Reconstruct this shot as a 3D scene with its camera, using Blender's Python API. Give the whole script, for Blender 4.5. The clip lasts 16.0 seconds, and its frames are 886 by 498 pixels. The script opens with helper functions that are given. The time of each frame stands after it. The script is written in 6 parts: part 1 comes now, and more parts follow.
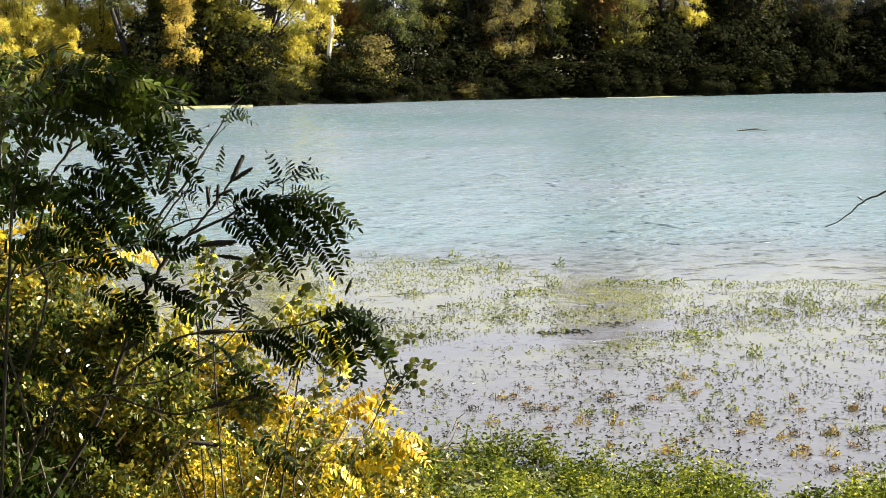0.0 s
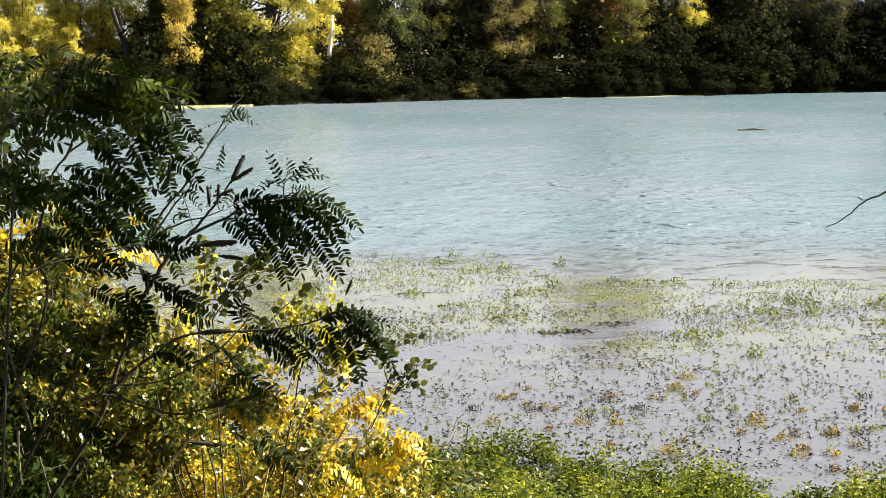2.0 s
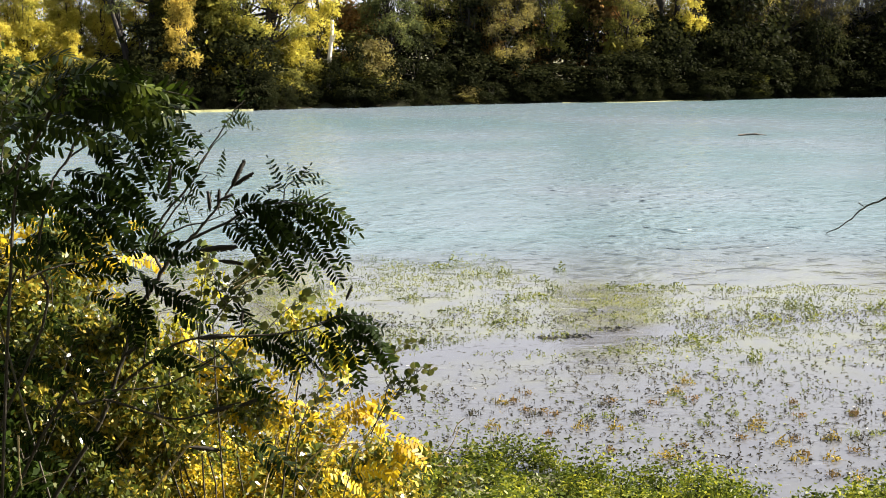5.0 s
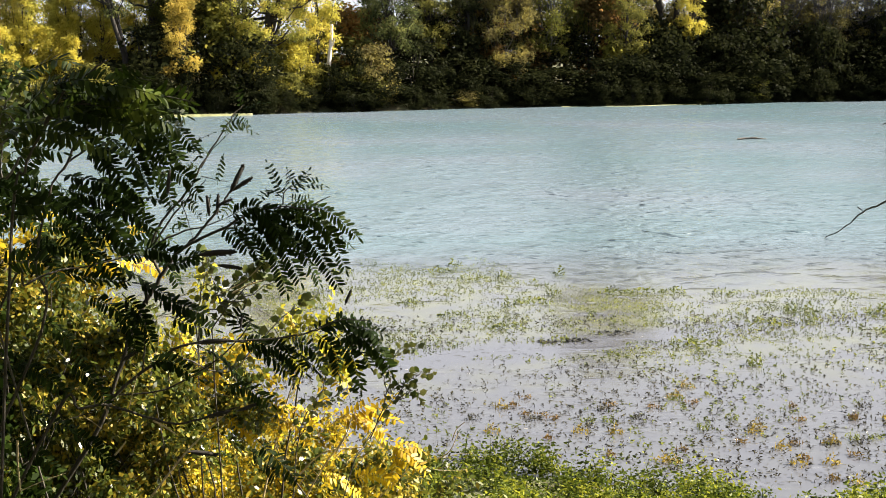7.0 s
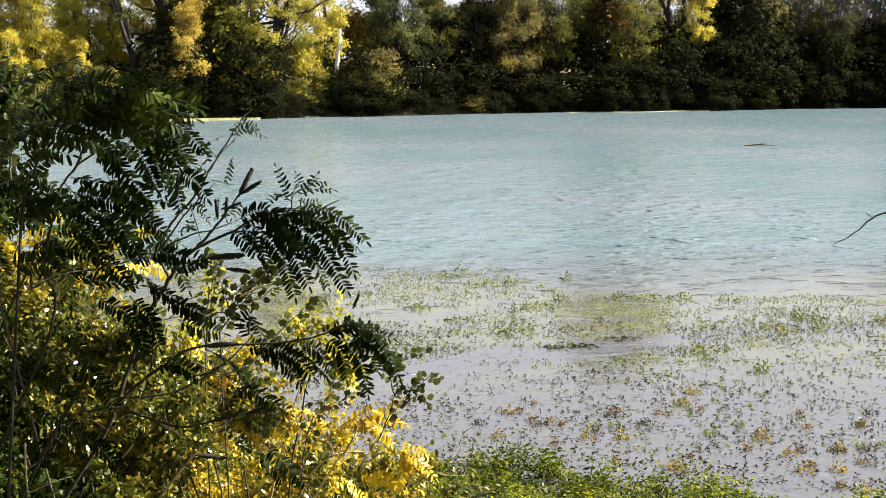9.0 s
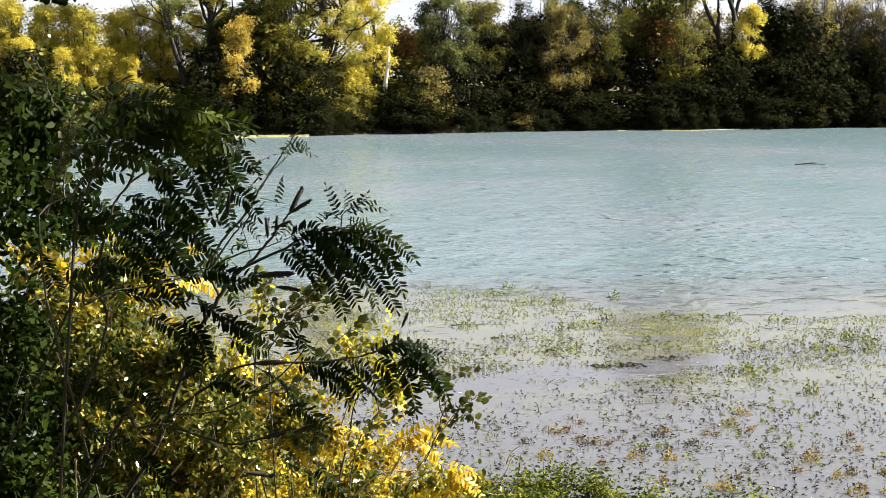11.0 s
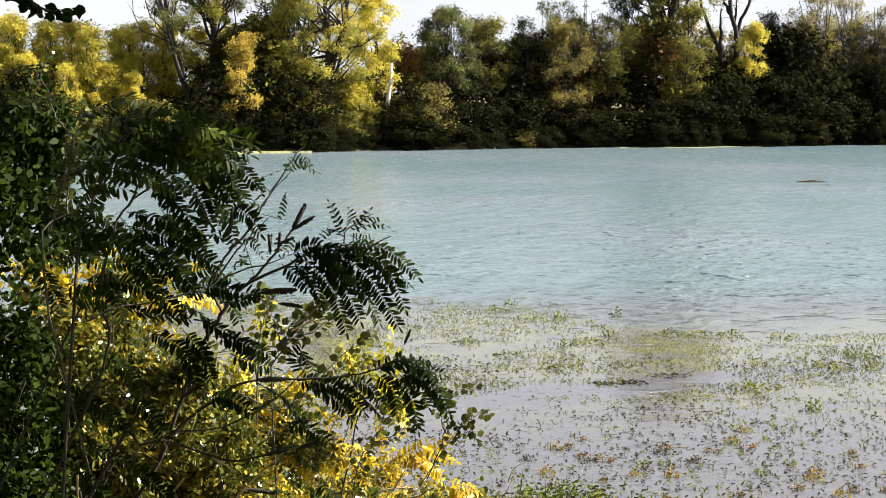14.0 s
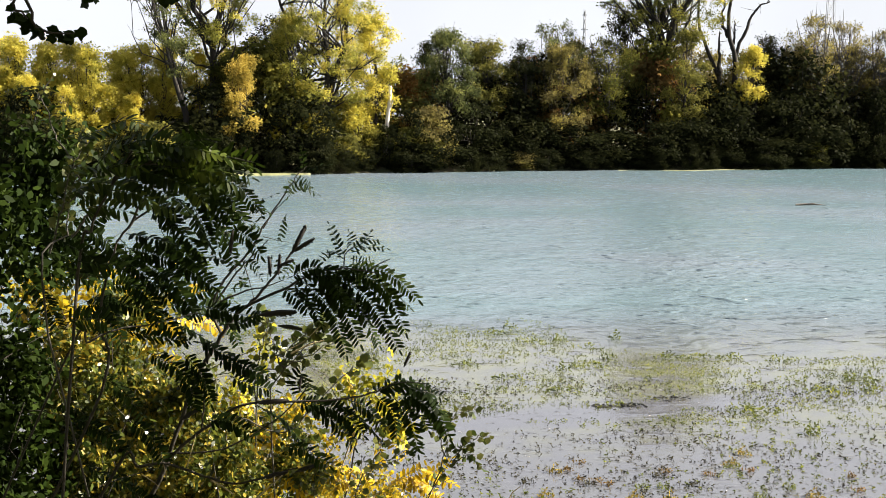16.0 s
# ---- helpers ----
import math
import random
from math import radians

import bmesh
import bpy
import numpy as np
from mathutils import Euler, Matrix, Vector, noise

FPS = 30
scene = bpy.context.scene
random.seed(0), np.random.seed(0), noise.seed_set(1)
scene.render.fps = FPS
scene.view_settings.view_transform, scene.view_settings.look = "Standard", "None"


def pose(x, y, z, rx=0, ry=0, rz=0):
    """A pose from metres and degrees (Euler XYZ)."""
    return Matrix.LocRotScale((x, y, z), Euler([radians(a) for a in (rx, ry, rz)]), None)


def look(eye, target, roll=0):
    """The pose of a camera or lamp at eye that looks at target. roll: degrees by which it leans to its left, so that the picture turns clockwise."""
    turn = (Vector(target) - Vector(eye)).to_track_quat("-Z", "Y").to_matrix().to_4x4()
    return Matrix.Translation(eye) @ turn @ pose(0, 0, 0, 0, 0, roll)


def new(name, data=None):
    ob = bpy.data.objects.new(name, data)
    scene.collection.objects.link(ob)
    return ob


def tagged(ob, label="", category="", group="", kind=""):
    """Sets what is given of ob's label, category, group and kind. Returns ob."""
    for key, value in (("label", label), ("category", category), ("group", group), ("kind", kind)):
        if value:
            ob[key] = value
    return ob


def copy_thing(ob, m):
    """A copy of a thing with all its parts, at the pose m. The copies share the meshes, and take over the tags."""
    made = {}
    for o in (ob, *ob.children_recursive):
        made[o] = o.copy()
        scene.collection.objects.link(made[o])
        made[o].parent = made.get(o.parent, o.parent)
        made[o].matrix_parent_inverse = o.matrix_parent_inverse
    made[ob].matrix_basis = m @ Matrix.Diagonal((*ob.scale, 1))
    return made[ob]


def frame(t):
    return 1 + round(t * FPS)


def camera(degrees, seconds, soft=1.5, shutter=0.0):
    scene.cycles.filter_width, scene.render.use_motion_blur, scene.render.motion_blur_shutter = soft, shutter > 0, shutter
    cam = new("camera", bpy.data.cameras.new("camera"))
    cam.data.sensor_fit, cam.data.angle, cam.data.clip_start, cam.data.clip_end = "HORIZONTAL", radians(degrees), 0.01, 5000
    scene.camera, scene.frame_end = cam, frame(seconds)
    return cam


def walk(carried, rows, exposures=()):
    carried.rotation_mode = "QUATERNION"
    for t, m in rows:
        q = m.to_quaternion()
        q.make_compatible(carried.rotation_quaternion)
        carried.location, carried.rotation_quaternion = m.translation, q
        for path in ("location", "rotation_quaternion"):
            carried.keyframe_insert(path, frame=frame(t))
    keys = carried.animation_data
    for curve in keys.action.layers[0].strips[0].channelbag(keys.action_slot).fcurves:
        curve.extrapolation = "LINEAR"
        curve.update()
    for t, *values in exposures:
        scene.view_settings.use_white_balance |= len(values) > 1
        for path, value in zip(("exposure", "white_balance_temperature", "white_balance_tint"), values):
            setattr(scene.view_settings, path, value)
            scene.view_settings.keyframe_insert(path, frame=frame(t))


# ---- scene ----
# ---------------------------------------------------------------- camera and walk
EYE = 5.5
cam = camera(33.0, 16.0, 0.8)
PATH = [  # seconds, x, rise, yaw, pitch, roll
    (0, 0, 0, 0, -7.809, -0.4),
    (0.5, 0.0004, 0.0007, 0.028, -7.79, -0.379),
    (1, -0.0005, 0.0001, 0.014, -7.824, -0.408),
    (1.5, -0.0018, 0.0002, 0.017, -7.895, -0.385),
    (2, -0.0007, 0.002, 0.013, -7.828, -0.382),
    (2.5, -0.0006, 0.0004, 0.012, -7.863, -0.391),
    (3, -0.0007, 0.0002, 0.011, -7.857, -0.392),
    (3.5, -0.0009, 0.001, 0.015, -7.811, -0.396),
    (4, -0.0019, 0.0021, 0.032, -7.763, -0.351),
    (6.5, -0.0024, 0.0042, 0.001, -7.503, -0.316),
    (7, -0.0005, 0.0046, -0.01, -7.489, -0.36),
    (7.5, 0.0017, 0.0053, -0.015, -7.471, -0.338),
    (8, 0.0006, 0.0032, -0.008, -7.469, -0.353),
    (8.5, -0.0021, 0.0029, -0.01, -7.488, -0.159),
    (9, -0.0056, 0.0028, 0.251, -7.296, -0.117),
    (9.5, -0.009, 0.0076, 0.941, -7.099, -0.051),
    (9.7, -0.0101, 0.008, 1.215, -6.94, -0.05),
    (11.8, -0.0122, 0.0112, 2.155, -6.47, 0.03),
    (12, -0.0124, 0.0116, 2.155, -6.384, 0.038),
    (12.5, -0.0138, 0.0118, 2.154, -6.316, 0.021),
    (13, -0.0133, 0.0106, 2.154, -6.294, 0.038),
    (13.5, -0.0131, 0.0115, 2.169, -6.234, 0.009),
    (14, -0.0143, 0.0115, 2.157, -5.996, 0.128),
    (14.5, -0.0156, 0.0107, 2.134, -5.868, 0.139),
    (15, -0.0169, 0.0104, 2.121, -5.654, 0.222),
    (15.5, -0.0176, 0.0104, 2.13, -5.43, 0.257),
    (16, -0.0191, 0.012, 2.107, -5.139, 0.259),
]


def aim(x, dz, yaw, pitch, roll):
    return pose(x, 0.0, EYE + dz, 0, 0, yaw) @ pose(0, 0, 0, 90 + pitch, 0, 0) @ pose(0, 0, 0, 0, 0, roll)


walk(cam, [(t, aim(*row)) for t, *row in PATH], [(0.0, 2.19), (4.2, 2.14), (9.0, 2.05), (12.0, 2.02), (16.0, 1.95)])

# ---------------------------------------------------------------- sky and sun
SUN_AZ, SUN_EL = radians(80), radians(36)
world = bpy.data.worlds.new("sky")
scene.world = world
world.use_nodes = True
wn = world.node_tree
sky = wn.nodes.new("ShaderNodeTexSky")
sky.sky_type = "NISHITA"
sky.sun_disc = False
sky.sun_elevation, sky.sun_rotation = SUN_EL, SUN_AZ
sky.air_density, sky.dust_density, sky.ozone_density = 1.0, 2.5, 1.0
# bright haze low all round the horizon, with thin high cloud
tcw = wn.nodes.new("ShaderNodeTexCoord").outputs["Generated"]
spw = wn.nodes.new("ShaderNodeSeparateXYZ")
wn.links.new(tcw, spw.inputs[0])
haze = wn.nodes.new("ShaderNodeMapRange")
haze.interpolation_type = "SMOOTHSTEP"
for key, value in (("From Min", 0.0), ("From Max", 0.50), ("To Min", 0.95), ("To Max", 0.16)):
    haze.inputs[key].default_value = value
wn.links.new(spw.outputs["Z"], haze.inputs["Value"])
cl = wn.nodes.new("ShaderNodeTexNoise")
cl.inputs["Scale"].default_value, cl.inputs["Detail"].default_value = 3.0, 6
wn.links.new(tcw, cl.inputs["Vector"])
cr = wn.nodes.new("ShaderNodeMapRange")
for key, value in (("From Min", 0.3), ("From Max", 0.7), ("To Min", 0.72), ("To Max", 1.0)):
    cr.inputs[key].default_value = value
wn.links.new(cl.outputs["Fac"], cr.inputs["Value"])
cf = wn.nodes.new("ShaderNodeMath")
cf.operation = "MULTIPLY"
wn.links.new(haze.outputs["Result"], cf.inputs[0])
wn.links.new(cr.outputs["Result"], cf.inputs[1])
cm = wn.nodes.new("ShaderNodeMix")
cm.data_type = "RGBA"
cm.inputs["B"].default_value = (9.0, 9.3, 10.0, 1)
bg = wn.nodes["Background"]
bg.inputs["Strength"].default_value = 0.031
wn.links.new(cf.outputs[0], cm.inputs["Factor"])
pale = wn.nodes.new("ShaderNodeHueSaturation")     # the thin cloud whitens the blue overhead too
pale.inputs["Saturation"].default_value = 0.55
wn.links.new(sky.outputs["Color"], pale.inputs["Color"])
wn.links.new(pale.outputs["Color"], cm.inputs["A"])
wn.links.new(cm.outputs["Result"], bg.inputs["Color"])

sun_dir = Vector((math.sin(SUN_AZ) * math.cos(SUN_EL), math.cos(SUN_AZ) * math.cos(SUN_EL), math.sin(SUN_EL)))
sun = new("sun", bpy.data.lights.new("sun", "SUN"))
sun.data.energy, sun.data.angle, sun.data.color = 5.0, radians(0.55), (1.0, 0.90, 0.74)
sun.matrix_world = look(sun_dir * 60, (0, 0, 0))


# ---------------------------------------------------------------- materials
def base_material(name):
    m = bpy.data.materials.new(name)
    m.use_nodes = True
    nt = m.node_tree
    return m, nt, nt.nodes["Principled BSDF"]


def ramp_node(nt, colours, lo=0.0, hi=1.0):
    r = nt.nodes.new("ShaderNodeValToRGB")
    el = r.color_ramp.elements
    while len(el) < len(colours):
        el.new(0.5)
    for i, c in enumerate(colours):
        el[i].position = lo + (hi - lo) * i / (len(colours) - 1)
        el[i].color = (*c, 1)
    return r


def math_node(nt, op, a, b):
    n = nt.nodes.new("ShaderNodeMath")
    n.operation = op
    for i, v in enumerate((a, b)):
        if isinstance(v, (int, float)):
            n.inputs[i].default_value = v
        else:
            nt.links.new(v, n.inputs[i])
    return n.outputs[0]


def noise_node(nt, scale, detail=3.0, vector=None, rough=0.55):
    n = nt.nodes.new("ShaderNodeTexNoise")
    n.inputs["Scale"].default_value, n.inputs["Detail"].default_value, n.inputs["Roughness"].default_value = scale, detail, rough
    if vector is None:
        vector = nt.nodes.new("ShaderNodeTexCoord").outputs["Object"]
    nt.links.new(vector, n.inputs["Vector"])
    return n.outputs["Fac"]


def leaf_material(name, colours, through_light=0.35, rough=0.6, patch=0.5, clump=0.55, spec=0.06, each=0.15, grain=0.45):
    """Leaves: colour from leaf to leaf and in patches, light passing through the blade."""
    m, nt, p = base_material(name)
    g = nt.nodes.new("ShaderNodeNewGeometry").outputs["Random Per Island"]
    o = nt.nodes.new("ShaderNodeObjectInfo").outputs["Random"]
    a = math_node(nt, "MULTIPLY", g, grain)
    b = math_node(nt, "MULTIPLY", math_node(nt, "SUBTRACT", noise_node(nt, patch, 2.0), 0.25), clump * 2)
    c = math_node(nt, "MULTIPLY", o, each)
    f = math_node(nt, "SUBTRACT", math_node(nt, "ADD", math_node(nt, "ADD", a, b), c), 0.22 - (0.45 - grain) * 0.5 + (clump - 0.55) * 0.5)
    r = ramp_node(nt, colours)
    nt.links.new(f, r.inputs["Fac"])
    vein = math_node(nt, "ADD", math_node(nt, "MULTIPLY", noise_node(nt, 45.0, 2.0), 0.5), 0.75)
    mul = nt.nodes.new("ShaderNodeMix")
    mul.data_type, mul.blend_type = "RGBA", "MULTIPLY"
    mul.inputs["Factor"].default_value = 1.0
    nt.links.new(r.outputs["Color"], mul.inputs["A"])
    nt.links.new(vein, mul.inputs["B"])
    col = mul.outputs["Result"]
    nt.links.new(col, p.inputs["Base Color"])
    p.inputs["Roughness"].default_value = rough
    p.inputs["Specular IOR Level"].default_value = spec
    t = nt.nodes.new("ShaderNodeBsdfTranslucent")
    nt.links.new(col, t.inputs["Color"])
    x = nt.nodes.new("ShaderNodeMixShader")
    x.inputs["Fac"].default_value = through_light
    nt.links.new(p.outputs[0], x.inputs[1])
    nt.links.new(t.outputs[0], x.inputs[2])
    nt.links.new(x.outputs[0], nt.nodes["Material Output"].inputs["Surface"])
    return m


def bark_material(name, dark, light, scale=6.0, rough=0.9):
    m, nt, p = base_material(name)
    tc = nt.nodes.new("ShaderNodeTexCoord").outputs["Object"]
    mp = nt.nodes.new("ShaderNodeMapping")
    mp.inputs["Scale"].default_value = (1, 1, 0.25)
    nt.links.new(tc, mp.inputs["Vector"])
    n1 = noise_node(nt, scale, 5, mp.outputs[0], 0.65)
    r = ramp_node(nt, [dark, light], 0.3, 0.7)
    nt.links.new(n1, r.inputs["Fac"])
    nt.links.new(r.outputs["Color"], p.inputs["Base Color"])
    p.inputs["Roughness"].default_value = rough
    b = nt.nodes.new("ShaderNodeBump")
    b.inputs["Strength"].default_value, b.inputs["Distance"].default_value = 0.6, 0.03
    nt.links.new(n1, b.inputs["Height"])
    nt.links.new(b.outputs[0], p.inputs["Normal"])
    return m


GOLD = leaf_material("gold_leaves", [(0.29, 0.28, 0.055), (0.50, 0.44, 0.075), (0.68, 0.58, 0.11), (0.76, 0.65, 0.17)], 0.60, clump=0.8, spec=0.02, grain=0.18)
GOLDGREEN = leaf_material("gold_green_leaves", [(0.11, 0.125, 0.036), (0.32, 0.31, 0.065), (0.58, 0.49, 0.10), (0.75, 0.62, 0.15)], 0.60, clump=0.8, spec=0.02, grain=0.18)
OLIVE = leaf_material("olive_leaves", [(0.024, 0.030, 0.011), (0.096, 0.104, 0.027), (0.27, 0.255, 0.05), (0.52, 0.44, 0.075)], 0.60, clump=0.8, spec=0.02, grain=0.18)
OLIVEGOLD = leaf_material("olive_gold_leaves", [(0.045, 0.05, 0.017), (0.14, 0.137, 0.035), (0.33, 0.30, 0.06), (0.58, 0.48, 0.09)], 0.60, clump=0.8, spec=0.02, grain=0.18)
GREYGREEN = leaf_material("grey_green_leaves", [(0.032, 0.042, 0.020), (0.11, 0.128, 0.046), (0.29, 0.29, 0.09), (0.48, 0.43, 0.12)], 0.60, clump=0.8, spec=0.02, grain=0.18)
# dark green, with the shade of the far waterline put into the colour
SHADEGREEN = leaf_material("shade_dark_green_leaves", [(0.009, 0.011, 0.005), (0.015, 0.018, 0.007), (0.024, 0.026, 0.009), (0.040, 0.038, 0.012)], 0.45, clump=0.8, spec=0.02, grain=0.24)
RUSSET = leaf_material("russet_leaves", [(0.06, 0.05, 0.02), (0.14, 0.09, 0.03), (0.28, 0.14, 0.04), (0.36, 0.20, 0.06)], 0.35, clump=0.8, spec=0.02, grain=0.24)
TAN = leaf_material("tan_gold_leaves", [(0.20, 0.16, 0.04), (0.44, 0.34, 0.07), (0.62, 0.47, 0.11), (0.70, 0.54, 0.15)], 0.5, clump=0.8, spec=0.02, grain=0.24)
BROWN = leaf_material("brown_twiggy_leaves", [(0.065, 0.06, 0.03), (0.18, 0.155, 0.055), (0.37, 0.315, 0.08), (0.58, 0.48, 0.10)], 0.60, clump=0.8, spec=0.02, grain=0.18)
# far darker than a real leaf: the near shade is put into the colour
NEARSHADED = leaf_material("shade_darkened_leaf", [(0.005, 0.009, 0.002), (0.008, 0.015, 0.003), (0.013, 0.024, 0.004), (0.028, 0.044, 0.007)], 0.22, 0.5, 3.0, 0.4, 0.03, 0.5)
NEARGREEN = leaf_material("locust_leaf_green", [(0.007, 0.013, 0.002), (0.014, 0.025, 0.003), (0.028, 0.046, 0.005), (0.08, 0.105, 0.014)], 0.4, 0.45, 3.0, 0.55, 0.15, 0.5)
NEARYELLOW = leaf_material("yellow_pinnate_leaf", [(0.24, 0.15, 0.012), (0.50, 0.34, 0.012), (0.68, 0.49, 0.020), (0.76, 0.59, 0.06)], 0.42, 0.45, 4.0, 0.5, 0.25, 0.4)
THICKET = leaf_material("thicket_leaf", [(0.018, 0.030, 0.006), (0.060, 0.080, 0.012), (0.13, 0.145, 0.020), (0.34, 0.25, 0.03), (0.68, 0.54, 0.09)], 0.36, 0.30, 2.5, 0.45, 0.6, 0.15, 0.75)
# the palest colour paints glints on single leaves
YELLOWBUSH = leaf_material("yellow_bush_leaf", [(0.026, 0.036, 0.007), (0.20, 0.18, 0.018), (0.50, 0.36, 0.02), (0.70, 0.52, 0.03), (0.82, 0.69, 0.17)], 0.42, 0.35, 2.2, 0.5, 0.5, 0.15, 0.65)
SPINDLE = leaf_material("spindle_leaf", [(0.10, 0.12, 0.02), (0.30, 0.30, 0.035), (0.52, 0.45, 0.04), (0.70, 0.55, 0.06)], 0.5, 0.45, 3.0)
POPLAR = leaf_material("white_poplar_leaf", [(0.010, 0.020, 0.004), (0.024, 0.042, 0.007), (0.060, 0.080, 0.014), (0.19, 0.19, 0.05), (0.72, 0.73, 0.66), (0.82, 0.82, 0.77)], 0.22, 0.35, 5.0, 0.35, 0.4, 0.3, 0.75)
BANKGREEN = leaf_material("bank_plant_leaf", [(0.014, 0.022, 0.005), (0.080, 0.110, 0.013), (0.34, 0.34, 0.032), (0.68, 0.58, 0.08)], 0.48, 0.42, 1.6, 0.5, 0.15)
WEEDGREEN = leaf_material("water_weed_leaf", [(0.026, 0.034, 0.011), (0.10, 0.125, 0.022), (0.29, 0.31, 0.04), (0.52, 0.45, 0.065)], 0.4, 0.45, 0.6)
WEEDBROWN = leaf_material("water_weed_brown", [(0.018, 0.016, 0.012), (0.035, 0.032, 0.02), (0.09, 0.08, 0.03), (0.32, 0.19, 0.05)], 0.25, 0.5, 1.1)
FADING = leaf_material("fading_water_leaf", [(0.07, 0.055, 0.015), (0.20, 0.15, 0.025), (0.42, 0.30, 0.04), (0.56, 0.42, 0.06)], 0.35)
# dark tone for the reflections laid on the channel
REFLECTDARK = leaf_material("dark_reflection_blades", [(0.03, 0.03, 0.03), (0.04, 0.04, 0.036), (0.06, 0.06, 0.05), (0.08, 0.075, 0.06)], 0.1)
BARK = bark_material("bark", (0.009, 0.007, 0.006), (0.032, 0.027, 0.022))
PALEBARK = bark_material("pale_dead_wood", (0.42, 0.38, 0.33), (0.68, 0.63, 0.56), 3.0)
GREYBARK = bark_material("grey_dead_wood", (0.03, 0.027, 0.024), (0.10, 0.09, 0.08), 4.0)
TWIG = bark_material("shrub_stem", (0.012, 0.010, 0.007), (0.040, 0.032, 0.022), 30.0, 0.8)
STRAW = bark_material("dry_straw", (0.30, 0.23, 0.12), (0.55, 0.45, 0.27), 40.0, 0.7)
DRIFT = bark_material("wet_driftwood", (0.055, 0.042, 0.034), (0.17, 0.13, 0.095), 5.0, 0.6)
STEEL = bark_material("galvanised_steel", (0.16, 0.16, 0.17), (0.24, 0.24, 0.25), 3.0, 0.6)


def ground_material():
    m, nt, p = base_material("earth_and_grass")
    n1, n2 = noise_node(nt, 0.7, 6), noise_node(nt, 9.0, 5)
    r = ramp_node(nt, [(0.05, 0.04, 0.025), (0.09, 0.075, 0.04), (0.07, 0.085, 0.03), (0.12, 0.12, 0.05)], 0.3, 0.7)
    nt.links.new(math_node(nt, "ADD", math_node(nt, "MULTIPLY", n1, 0.7), math_node(nt, "MULTIPLY", n2, 0.3)), r.inputs["Fac"])
    nt.links.new(r.outputs["Color"], p.inputs["Base Color"])
    p.inputs["Roughness"].default_value = 0.95
    b = nt.nodes.new("ShaderNodeBump")
    b.inputs["Strength"].default_value, b.inputs["Distance"].default_value = 0.7, 0.08
    nt.links.new(n2, b.inputs["Height"])
    nt.links.new(b.outputs[0], p.inputs["Normal"])
    return m


def mud_material():
    m, nt, p = base_material("pale_wet_silt")
    r = ramp_node(nt, [(0.10, 0.10, 0.05), (0.24, 0.25, 0.12)], 0.3, 0.7)
    nt.links.new(noise_node(nt, 1.2, 6), r.inputs["Fac"])
    nt.links.new(r.outputs["Color"], p.inputs["Base Color"])
    p.inputs["Roughness"].default_value = 0.6
    return m


